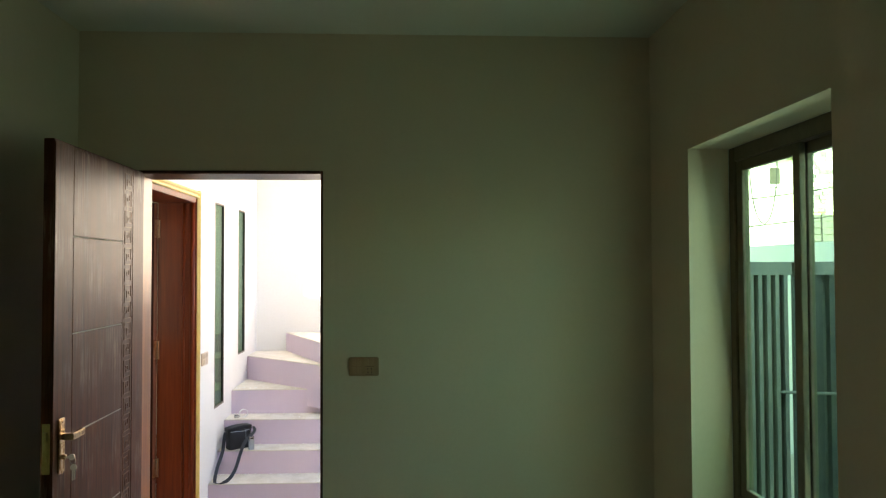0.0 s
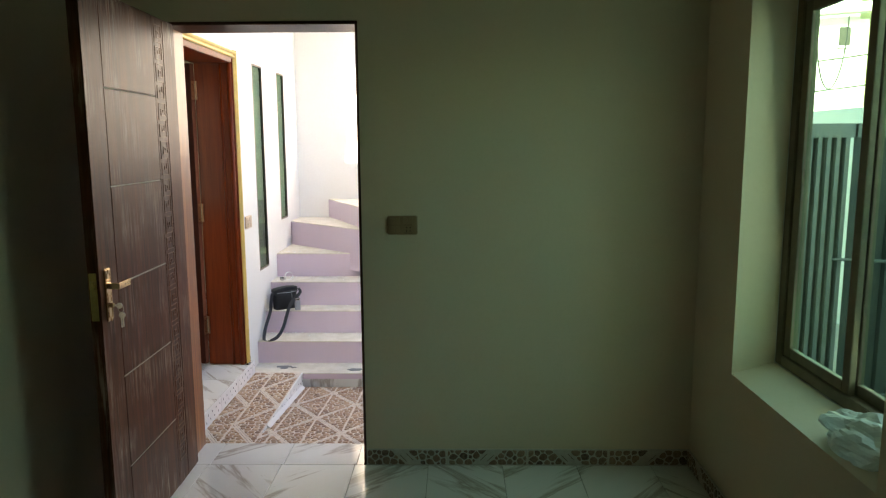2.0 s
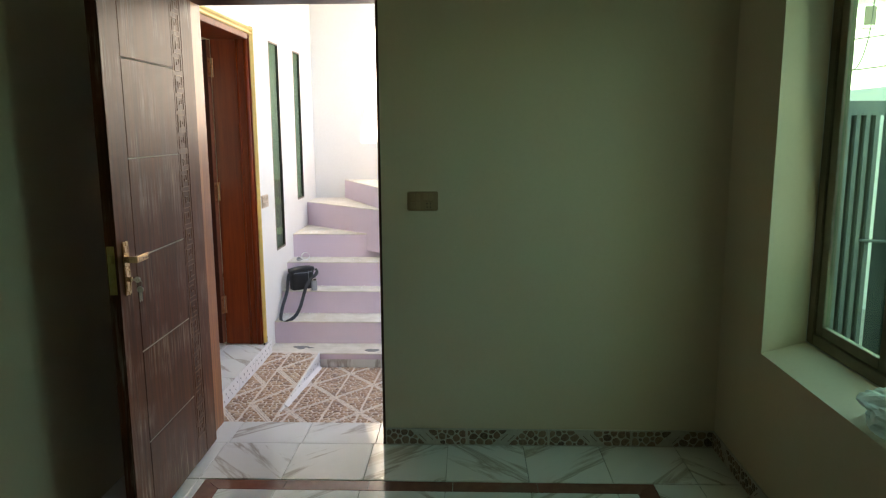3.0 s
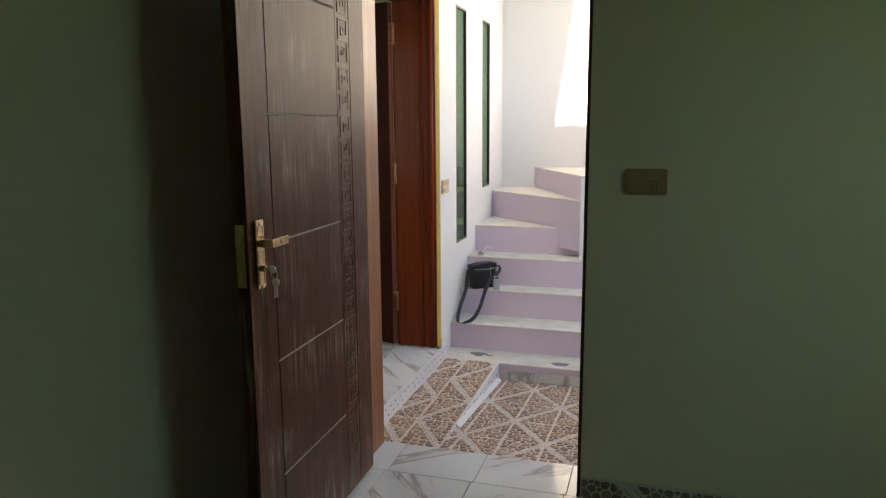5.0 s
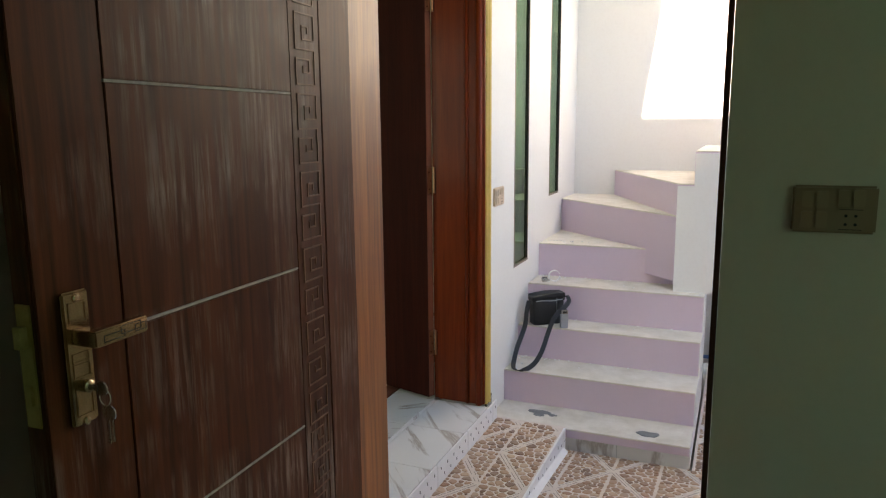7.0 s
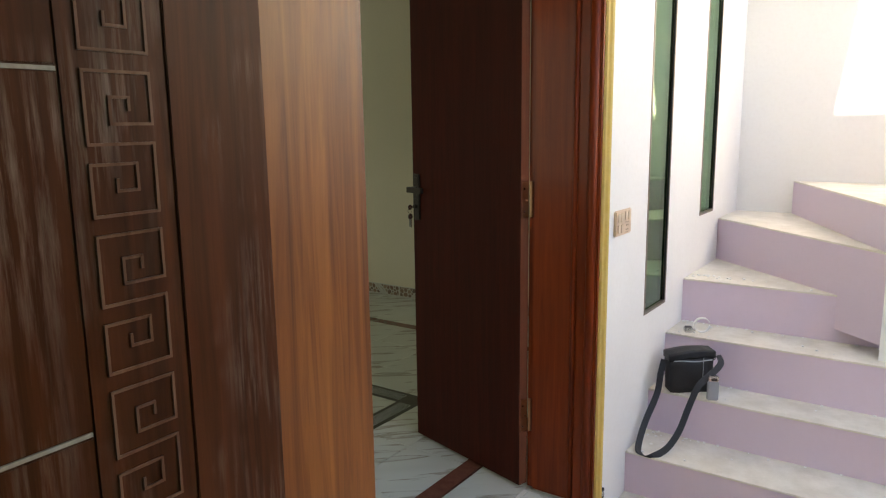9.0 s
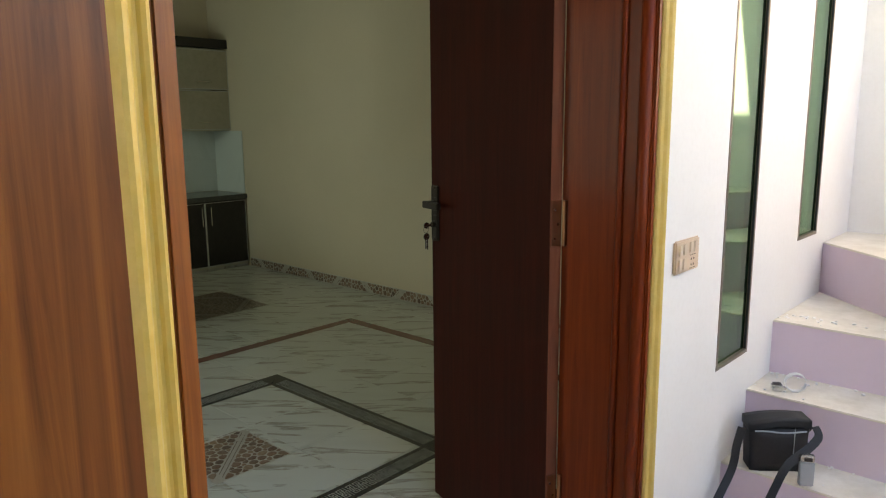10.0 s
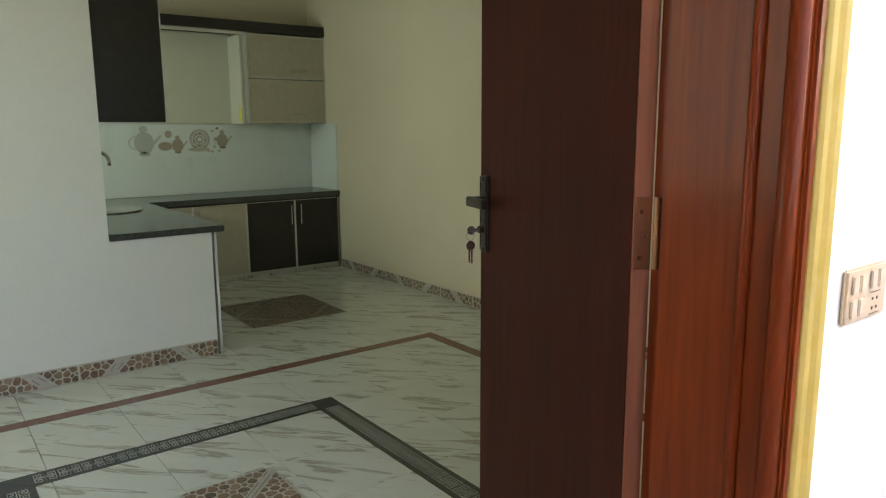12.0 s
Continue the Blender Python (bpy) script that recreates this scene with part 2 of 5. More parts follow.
DECAL = islands("teapot_print", [(0.48, 0.44, 0.35), (0.36, 0.39, 0.45), (0.52, 0.47, 0.38), (0.26, 0.21, 0.17)], 0.2)
DECAL_PALE = islands("faded_print", [(0.50, 0.53, 0.50), (0.44, 0.47, 0.45)], 0.2)
YELLOW = material("yellow_sticker", (0.75, 0.62, 0.05), 0.5)
BLUE = speckled("blue_plastic", (0.05, 0.12, 0.30), (0.10, 0.22, 0.42), 40.0, 0.5)
WHITE_PLASTIC = material("white_plastic", (0.80, 0.80, 0.78), 0.35)
STAIN = speckled("grey_cement_stain", (0.16, 0.165, 0.16), (0.26, 0.26, 0.25), 25.0, 0.9)
CABLE = material("black_cable", (0.02, 0.02, 0.02), 0.6)


# ---- mesh helpers ----
def box(bm, x0, x1, y0, y1, z0, z1, m=None):
    vs = [bm.verts.new((x, y, z)) for z in (z0, z1) for y in (y0, y1) for x in (x0, x1)]
    if m is not None:
        for v in vs:
            v.co = m @ v.co
    for f in ((0, 2, 3, 1), (4, 5, 7, 6), (0, 1, 5, 4), (2, 6, 7, 3), (0, 4, 6, 2), (1, 3, 7, 5)):
        bm.faces.new([vs[i] for i in f])
    return vs


def boxes(*dims):
    bm = bmesh.new()
    for d in dims:
        box(bm, *d)
    return bm


def prism(bm, outline, z0, z1, m=None):
    """A closed outline of (x, y) drawn out from z0 to z1."""
    low = [bm.verts.new((x, y, z0)) for x, y in outline]
    high = [bm.verts.new((x, y, z1)) for x, y in outline]
    if m is not None:
        for v in low + high:
            v.co = m @ v.co
    n = len(outline)
    bm.faces.new(low[::-1])
    bm.faces.new(high)
    for i in range(n):
        bm.faces.new((low[i], low[(i + 1) % n], high[(i + 1) % n], high[i]))
    return bm


def lathe(bm, profile, m=None, steps=20):
    """Turns (radius, height) pairs round z."""
    rings = []
    for r, z in profile:
        ring = []
        for i in range(steps):
            a = math.tau * i / steps
            co = Vector((r * math.cos(a), r * math.sin(a), z))
            ring.append(bm.verts.new(m @ co if m is not None else co))
        rings.append(ring)
    for a, b in zip(rings, rings[1:]):
        for i in range(steps):
            bm.faces.new((a[i], a[(i + 1) % steps], b[(i + 1) % steps], b[i]))
    bm.faces.new(rings[0][::-1])
    bm.faces.new(rings[-1])
    return bm


def tube(bm, points, radius, steps=8, flat=1.0):
    """A round or flattened tube along points."""
    pts = [Vector(p) for p in points]
    rings = []
    for i, p in enumerate(pts):
        d = (pts[min(i + 1, len(pts) - 1)] - pts[max(i - 1, 0)]).normalized()
        side = d.cross(Vector((0.31, 0.9, 0.29))).normalized()
        up = d.cross(side)
        rings.append([bm.verts.new(p + radius * (math.cos(a) * side + flat * math.sin(a) * up)) for a in (math.tau * k / steps for k in range(steps))])
    for a, b in zip(rings, rings[1:]):
        for i in range(steps):
            bm.faces.new((a[i], a[(i + 1) % steps], b[(i + 1) % steps], b[i]))
    bm.faces.new(rings[0][::-1])
    bm.faces.new(rings[-1])
    return bm


def part(name, bm, mat, parent=None, label="", bevel=0.0, smooth=False):
    """One mesh object out of a bmesh, under a thing or a part."""
    if bevel:
        bmesh.ops.bevel(bm, geom=list(bm.edges), offset=bevel, segments=2, affect="EDGES", clamp_overlap=True)
    bmesh.ops.recalc_face_normals(bm, faces=list(bm.faces))
    me = bpy.data.meshes.new(name)
    bm.to_mesh(me)
    bm.free()
    me.materials.append(mat)
    if smooth:
        me.polygons.foreach_set("use_smooth", [True] * len(me.polygons))
    ob = new(name, me)
    if parent is not None:
        ob.parent = parent
        ob.matrix_parent_inverse = parent.matrix_basis.inverted()
    if label:
        tagged(ob, label=label)
    return ob


def thing(name, label, category, at=(0, 0, 0), group=""):
    ob = new(name)
    ob.empty_display_size = 0.05
    ob.matrix_basis = pose(*at)
    return tagged(ob, label=label, category=category, group=group)


def structure(name, bm, mat, label, category, bevel=0.0):
    return tagged(part(name, bm, mat, None, "", bevel), label=label, category=category, kind="structure")


def local(ob, m):
    """Moves a finished thing with its parts to the pose m."""
    ob.matrix_basis = m
    return ob


# ---- setting: bedroom ----
FACE = 0.23        # outer face of the bedroom's front wall
HALL = -1.07       # hall face of the lounge wall
LOUNGE = -1.32     # lounge face of the same wall
END = 3.58         # end wall of the stair hall
CEILING = 2.75

structure("wall_north", boxes((-1.13, -0.925, 0, 0.115, 0, CEILING), (0.03, 1.565, 0, 0.115, 0, CEILING), (0.0, 0.03, 0, 0.03, 0, 2.1), (-0.925, 0.03, 0, 0.115, 2.10, CEILING)),
          CREAM, "cream painted bedroom wall with a doorway", "wall")
# carried up to 3.9 as an unseen parapet that shades below the sun patch
structure("wall_front", boxes((-1.07, -0.925, 0.115, FACE, -0.3, 3.9), (0.03, 1.8, 0.115, FACE, -0.3, 3.9), (-0.925, 0.03, 0.115, FACE, 2.10, 3.9)),
          WHITE, "white painted outer wall of the bedroom", "wall")
structure("wall_west", boxes((LOUNGE, -1.13, -4.2, 0.0, 0, CEILING)), CREAM, "cream painted bedroom side wall", "wall")
structure("wall_south", boxes((-1.32, 1.8, -4.4, -4.2, 0, CEILING)), CREAM, "cream painted bedroom back wall", "wall")
WY0, WY1, WZ0, WZ1 = -1.47, -0.46, 0.614, 2.13
structure("wall_east", boxes((1.565, 1.735, -4.2, WY0, 0, CEILING), (1.565, 1.735, WY1, 0.115, 0, CEILING), (1.565, 1.735, WY0, WY1, 0, WZ0), (1.565, 1.735, WY0, WY1, WZ1, CEILING)),
          CREAM, "cream painted wall with a deep window recess", "wall")
structure("wall_outer_east", boxes((1.735, 1.79, -4.4, WY0, -0.3, 3.4), (1.735, 1.79, WY1, 0.115, -0.3, 3.4), (1.735, 1.79, WY0, WY1, -0.3, WZ0 + 0.05), (1.735, 1.79, WY0, WY1, WZ1, 3.4)),
          FAR_WALL, "pale outer wall beside the alley", "wall")
structure("ceiling", boxes((-1.32, 1.735, -4.4, 0.115, CEILING, CEILING + 0.18)), CEIL, "plain painted bedroom ceiling", "ceiling")
structure("floor", boxes((-1.13, 1.565, -4.2, 0.115, -0.16, -0.012), (-0.925, 0.0, 0.115, 0.25, -0.3, -0.012)), JOINT, "mortar bed under the bedroom's marble tiles", "floor")
sill = bmesh.new()
prism(sill, [(1.567, WZ0), (1.735, WZ0), (1.735, WZ0 + 0.05)], WY0, WY1, Matrix(((1, 0, 0, 0), (0, 0, 1, 0), (0, 1, 0, 0), (0, 0, 0, 1))))
structure("window_sill_slope", sill, CREAM, "sloping plastered window sill", "sill")

# ---- setting: stair hall ----
D2Y0, D2Y1, D2Z = 0.362, 1.62, 2.13      # lounge doorway
W1 = (2.11, 2.375, 0.585, 2.15)
W2 = (2.845, 3.085, 0.905, 2.155)
hall = bmesh.new()
for y0, y1, z0, z1 in ((FACE, D2Y0, -0.3, 3.3), (D2Y0, D2Y1, D2Z, 3.3), (D2Y1, W1[0], -0.3, 3.3), (W1[0], W1[1], -0.3, W1[2]), (W1[0], W1[1], W1[3], 3.3),
                       (W1[1], W2[0], -0.3, 3.3), (W2[0], W2[1], -0.3, W2[2]), (W2[0], W2[1], W2[3], 3.3), (W2[1], END + 0.2, -0.3, 3.3)):
    box(hall, LOUNGE + 0.03, HALL, y0, y1, z0, z1)
structure("wall_hall", hall, WHITE, "white painted hall wall with two slit windows", "wall")
lounge_skin = bmesh.new()
for y0, y1, z0, z1 in ((-1.5, D2Y0, 0, CEILING), (D2Y0, D2Y1, D2Z, CEILING), (D2Y1, W1[0], 0, CEILING), (W1[0], W1[1], 0, W1[2]), (W1[0], W1[1], W1[3], CEILING),
                       (W1[1], W2[0], 0, CEILING), (W2[0], W2[1], 0, W2[2]), (W2[0], W2[1], W2[3], CEILING), (W2[1], 3.73, 0, CEILING)):
    box(lounge_skin, LOUNGE, LOUNGE + 0.03, y0, y1, z0, z1)
structure("wall_lounge_east", lounge_skin, CREAM, "cream painted lounge wall", "wall")
structure("wall_end", boxes((HALL, 1.6, END, END + 0.2, -0.3, 3.3)), WHITE, "white painted end wall behind the stairs", "wall")
# unseen slab, its edge placed to cast the slanted side of the sun patch
structure("stair_roof_slab", boxes((-1.32, -0.397, FACE, END + 0.2, 2.95, 3.12)), WHITE, "unseen white slab above the stairs, added to cut the sun patch", "roof")
structure("boundary_wall", boxes((1.45, 1.6, FACE, END, -0.3, 1.0)), WHITE, "white courtyard boundary wall", "wall")

# pebble-tiled porch: upper strip beside the door, ramp and lower floor
STRIP_Z, LOW_Z = -0.095, -0.20
structure("porch_strip", boxes((HALL, -0.685, 0.25, 1.72, -0.35, STRIP_Z - 0.004)), GROUT, "raised pebble-tiled strip beside the doorstep", "floor")
ramp_bm = bmesh.new()
prism(ramp_bm, [(0.25, -0.4), (1.70, -0.4), (1.70, LOW_Z - 0.004), (0.25, -0.064)], -0.685, 1.45, Matrix(((0, 0, 1, 0), (1, 0, 0, 0), (0, 1, 0, 0), (0, 0, 0, 1))))
box(ramp_bm, -0.10, 1.45, 1.70, END, -0.4, LOW_Z - 0.004)
structure("porch_floor", ramp_bm, GROUT, "sloping pebble-tiled porch floor", "floor")
structure("ground", boxes((-60, 60, -60, 60, -0.6, -0.42)), GROUND, "dusty concrete ground", "ground")

# ---- setting: lounge and kitchen ----
KX, KN = -6.55, 3.725
KB = -6.78
structure("lounge_floor", boxes((-6.98, LOUNGE + 0.01, -1.5, KN, -0.16, -0.012), (LOUNGE + 0.01, -1.035, D2Y0, D2Y1, -0.3, -0.012)), JOINT_PALE, "mortar bed under the lounge tiles", "floor")
structure("wall_lounge_north", boxes((-6.98, LOUNGE, KN, KN + 0.2, -0.1, CEILING)), CREAM, "pale cream lounge wall", "wall")
structure("wall_kitchen_back", boxes((-6.98, KB, -0.2, KN, -0.1, CEILING)), CREAM, "cream kitchen wall", "wall")
structure("wall_kitchen_south", boxes((KB, -6.05, -0.2, 0.0, 0, CEILING), (-5.15, -4.56, -0.2, 0.0, 0, CEILING), (-6.05, -5.15, -0.2, 0, 0, 1.15), (-6.05, -5.15, -0.2, 0, 2.0, CEILING)),
          CREAM, "cream kitchen wall with a window", "wall")
# the opening is assumed, cut to hold the lounge fill lamp
structure("wall_lounge_south", boxes((-4.56, -3.7, -1.7, -1.5, 0, CEILING), (-2.1, LOUNGE, -1.7, -1.5, 0, CEILING), (-3.7, -2.1, -1.7, -1.5, 0, 0.8), (-3.7, -2.1, -1.7, -1.5, 2.15, CEILING)),
          CREAM, "cream lounge wall with an added, unseen window opening", "wall")
structure("kitchen_pier", boxes((-4.56, -4.44, -1.5, 1.39, 0, CEILING)), WHITE, "white painted wall beside the kitchen", "wall")
structure("kitchen_half_wall", boxes((-4.56, -4.44, 1.39, 1.915, 0, 0.70)), WHITE, "white half wall under the kitchen counter", "wall")
# unseen wall, added to block sun through the lounge's south opening
structure("neighbour_wall", boxes((-7.2, -1.45, -2.8, -2.6, -0.4, 6.0)), FAR_WALL, "unseen tall wall added to keep sun out of the lounge", "wall")
structure("ceiling_lounge", boxes((-6.98, LOUNGE, -1.7, KN + 0.2, CEILING, CEILING + 0.18)), CEIL, "plain painted lounge ceiling", "ceiling")


# ---- doorways ----
def bedroom_doorway():
    d = thing("door_1", "dark wooden lining of the bedroom doorway", "door frame", (-0.44, 0.1, 0))
    tagged(d, kind="structure")
    bm = bmesh.new()
    box(bm, -0.925, -0.872, 0.013, 0.236, 0, 2.10)
    part("door_jamb", bm, JAMB, d, "glossy orange-brown wooden jamb", 0.007)
    # added dark strip: stands for shade in the hinge gap, stops hall light leaking
    part("door_rebate", boxes((-0.925, -0.873, 0.0005, 0.0125, 0, 2.10)), DARKFRAME, d, "dark strip filling the shaded gap by the hinges", 0.002)
    bm = bmesh.new()
    box(bm, -0.012, -0.001, -0.004, 0.03, 0, 2.0985)
    box(bm, 0.012, 0.029, 0.031, 0.234, 0, 2.0985)
    part("door_jamb", bm, DARKFRAME, d, "dark brown wooden jamb", 0.002)
    bm = bmesh.new()
    box(bm, -0.884, -0.0125, -0.004, 0.234, 2.084, 2.0985)
    part("door_head", bm, DARKFRAME, d, "dark brown wooden head", 0.003)


def lounge_doorway():
    d = thing("door_2", "red-brown wooden frame with gold moulding round the lounge doorway", "door frame", (-1.2, 1.0, 0))
    tagged(d, kind="structure")
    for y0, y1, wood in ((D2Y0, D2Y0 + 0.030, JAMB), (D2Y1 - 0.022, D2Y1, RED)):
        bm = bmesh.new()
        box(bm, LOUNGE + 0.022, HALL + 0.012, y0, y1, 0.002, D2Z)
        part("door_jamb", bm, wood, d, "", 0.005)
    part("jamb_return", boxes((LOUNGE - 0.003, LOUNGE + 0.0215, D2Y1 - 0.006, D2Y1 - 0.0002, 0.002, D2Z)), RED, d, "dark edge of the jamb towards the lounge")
    bm = bmesh.new()
    box(bm, LOUNGE, HALL + 0.012, D2Y0 + 0.036, D2Y1 - 0.036, D2Z - 0.035, D2Z)
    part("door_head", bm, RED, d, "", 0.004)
    # rounded casing and its bead
    bm = bmesh.new()
    for y, s in ((D2Y1 - 0.021, -1),):
        for off, rad in ((-0.012, 0.016), (-0.072, 0.009)):
            pts = [(HALL + off, y + s * 0.004, 0.004), (HALL + off, y + s * 0.004, D2Z - 0.036)]
            tube(bm, pts, rad, 12)
    part("jamb_bead", bm, RED, d, "glossy rounded beads on the jamb", smooth=True)
    shape = [(0.0005, 0.0), (0.0005, 0.012), (0.004, 0.018), (0.009, 0.021), (0.014, 0.018), (0.017, 0.013), (0.021, 0.012), (0.026, 0.015), (0.031, 0.022), (0.038, 0.026), (0.044, 0.023), (0.048, 0.013), (0.051, 0.008), (0.051, 0.0)]
    bm = bmesh.new()
    prism(bm, [(HALL + dep, D2Y0 - a) for a, dep in shape], 0.0, D2Z + 0.051)
    prism(bm, [(HALL + dep, D2Y1 + a) for a, dep in shape], 0.0, D2Z + 0.051)
    prism(bm, [(HALL + dep, D2Z + a) for a, dep in shape], D2Y0 - 0.051, D2Y1 + 0.051, Matrix(((1, 0, 0, 0), (0, 0, 1, 0), (0, 1, 0, 0), (0, 0, 0, 1))))
    part("gold_moulding", bm, GOLD, d, "gold painted stepped moulding")


bedroom_doorway()
lounge_doorway()


def spiral(bm, x, y, w, h, t, raised, flip, m):
    """One square key of a meander: a line that winds inwards."""
    s = -1 if flip else 1
    segs = [(-.5, -.5, -.5, .5), (-.5, .5, .5, .5), (.5, .5, .5, -.22), (.5, -.22, -.12, -.22), (-.12, -.22, -.12, .16), (-.12, .16, .18, .16), (-.5, -.5, -.5, -.58)]
    for x0, y0, x1, y1 in segs:
        ax, bx = sorted((x + s * x0 * w, x + s * x1 * w))
        ay, by = sorted((y + y0 * h, y + y1 * h))
        box(bm, ax - t / 2, bx + t / 2, ay - t / 2, by + t / 2, 0, raised, m)


def meander(bm, x, top, w, h, t, raised, m):
    """Two square spirals joined by an S: one repeat of the carved border, hanging down from top."""
    run = [(.65, .26), (.65, .175), (.36, .175), (.36, .36), (1, .36), (1, 0), (0, 0), (0, .5), (1, .5), (1, 1), (0, 1), (0, .64), (.7, .64), (.7, .83), (.38, .83), (.38, .75)]
    pts = [(x + w / 2 - a * w, top - b * h) for a, b in run]
    for (x0, y0), (x1, y1) in zip(pts, pts[1:]):
        ax, bx, ay, by = min(x0, x1), max(x0, x1), min(y0, y1), max(y0, y1)
        box(bm, ax - t / 2, bx + t / 2, ay - t / 2, by + t / 2, 0, raised, m)


def lever_lock(owner, s, z, out, dark=False):
    """Long back plate, lever and key, on a leaf whose face lies at y = 0 and looks along out (1 or -1)."""
    metal = ANTIQUE if dark else BRASS
    y = lambda a, b: (min(out * a, out * b), max(out * a, out * b))
    lock = part("lock_plate", boxes((s - 0.022, s + 0.022, *y(0, 0.008), z - 0.108, z + 0.082)), metal, owner, "long brass lock plate", 0.003)
    bm = bmesh.new()
    for z0, z1 in ((0.04, 0.065), (-0.04, -0.022), (-0.018, -0.006), (-0.095, -0.055)):
        for a in ((s - 0.014, s + 0.014, *y(0.008, 0.0095), z + z0, z + z0 + 0.0015), (s - 0.014, s + 0.014, *y(0.008, 0.0095), z + z1, z + z1 + 0.0015),
                  (s - 0.014, s - 0.0125, *y(0.008, 0.0095), z + z0, z + z1), (s + 0.0125, s + 0.014, *y(0.008, 0.0095), z + z0, z + z1)):
            box(bm, *a)
    part("plate_relief", bm, metal, lock)
    for zz in (0.072, -0.104):
        bm = bmesh.new()
        lathe(bm, [(0.0055, 0), (0.0055, 0.002), (0.003, 0.003)], Matrix.Translation((s, out * 0.008, z + zz)) @ Matrix.Rotation(-out * math.pi / 2, 4, "X"), 10)
        part("screw", bm, metal, lock)
    lever = bmesh.new()
    box(lever, s - 0.011, s + 0.011, *y(0.008, 0.040), z + 0.008, z + 0.030)
    box(lever, s - 0.084, s + 0.0108, *y(0.034, 0.050), z + 0.0075, z + 0.0305)
    part("lever", lever, metal, owner, "flat lever handle with key pattern", 0.002)
    if not dark:
        bm = bmesh.new()
        for a0, a1, b0, b1 in ((-0.080, -0.060, 0.013, 0.023), (-0.070, -0.034, 0.016, 0.027), (-0.040, -0.004, 0.012, 0.021)):
            for q in ((a0, a1, b0, b0 + 0.001), (a0, a1, b1, b1 + 0.001), (a0, a0 + 0.001, b0, b1), (a1, a1 + 0.001, b0, b1)):
                box(bm, s + q[0], s + q[1], *y(0.050, 0.0506), z + q[2], z + q[3])
        part("lever_engraving", bm, ANTIQUE, owner)
    bm = bmesh.new()
    lathe(bm, [(0.009, 0), (0.009, 0.012), (0.006, 0.014)], Matrix.Translation((s, out * 0.008, z - 0.052)) @ Matrix.Rotation(-out * math.pi / 2, 4, "X"), 14)
    part("lock_cylinder", bm, metal, owner, smooth=False)
    keys = bmesh.new()
    box(keys, s - 0.0015, s + 0.0015, *y(0.02, 0.034), z - 0.057, z - 0.049)
    lathe(keys, [(0.011, -0.001), (0.011, 0.001)], Matrix.Translation((s, out * 0.040, z - 0.053)) @ Matrix.Rotation(math.pi / 2, 4, "Y"), 14)
    ring = [(s - 0.002, out * (0.043 + 0.010 * math.cos(a)), z - 0.066 + 0.012 * math.sin(a)) for a in (math.tau * i / 14 for i in range(15))]
    tube(keys, ring, 0.0009, 6)
    tilt = Matrix.Translation((s - 0.006, out * 0.044, z - 0.09))
    lathe(keys, [(0.012, -0.001), (0.012, 0.001)], tilt @ Matrix.Rotation(math.pi / 2, 4, "Y"), 14)
    box(keys, -0.0012, 0.0012, -0.0055, -0.001, -0.045, -0.010, tilt)
    box(keys, -0.0012, 0.0012, 0.001, 0.0055, -0.042, -0.010, tilt)
    part("keys", keys, STEEL, owner, "small bunch of steel keys")


def bedroom_leaf():
    """Local x runs from the hinge to the free edge, the seen face looks along +y."""
    d = thing("bedroom_door", "open walnut-brown door with engraved key border, worn grain and painted sheen", "door")
    bm = bmesh.new()
    lines = [1.753, 1.402, 1.042, 0.690, 0.333]
    part("core", boxes((-0.003, 0.868, -0.040, -0.004, 0.012, 2.085)), DOOR, d, "", 0.002)
    part("hinge_stile", boxes((-0.002, 0.1320, -0.0042, 0, 0.014, 2.076)), DOOR, d, "", 0.0012)
    part("lock_stile", boxes((0.7265, 0.867, -0.0042, 0, 0.014, 2.076)), DOOR, d, "", 0.0012)
    part("key_border", boxes((0.1350, 0.2475, -0.0042, -0.0008, 0.014, 2.076)), DOOR, d)
    edges = [2.076] + lines + [0.014]
    for top, low in zip(edges, edges[1:]):
        part("door_panel", boxes((0.2505, 0.7235, -0.0042, 0, low + 0.0032, top - 0.0032)), DOOR, d, "", 0.0012)
    for z in lines:
        part("groove_dust", boxes((0.2505, 0.7235, -0.0041, -0.0006, z - 0.0021, z + 0.0021)), GROOVE, d, "pale dust in a groove")
    flip_y = Matrix(((1, 0, 0, 0), (0, 0, 1, -0.0008), (0, 1, 0, 0), (0, 0, 0, 1)))
    bm = bmesh.new()
    z = 2.050
    while z > 0.17:
        meander(bm, 0.1912, z, 0.072, 0.142, 0.0032, 0.0020, flip_y)
        z -= 0.162
    part("key_relief", bm, KEYWOOD, d, "raised key pattern down the door")
    lever_lock(d, 0.813, 1.036, 1)
    part("latch_plate", boxes((0.8682, 0.8710, -0.034, -0.008, 0.940, 1.110)), BRASS_DULL, d, "brass latch plate on the edge", 0.001)
    part("latch_bolt", boxes((0.8711, 0.883, -0.028, -0.014, 1.052, 1.082), (0.8711, 0.875, -0.027, -0.015, 0.972, 1.0)), BRASS_DULL, d, "", 0.001)
    for zz in (0.22, 0.72, 1.80):
        bm = bmesh.new()
        lathe(bm, [(0.004, 0), (0.004, 0.09)], Matrix.Translation((-0.0078, -0.036, zz)), 10)
        part("hinge", bm, COPPER, d)
    return local(d, pose(-0.8275, -0.006, 0.004, 0, 0, -90 + 1.5))


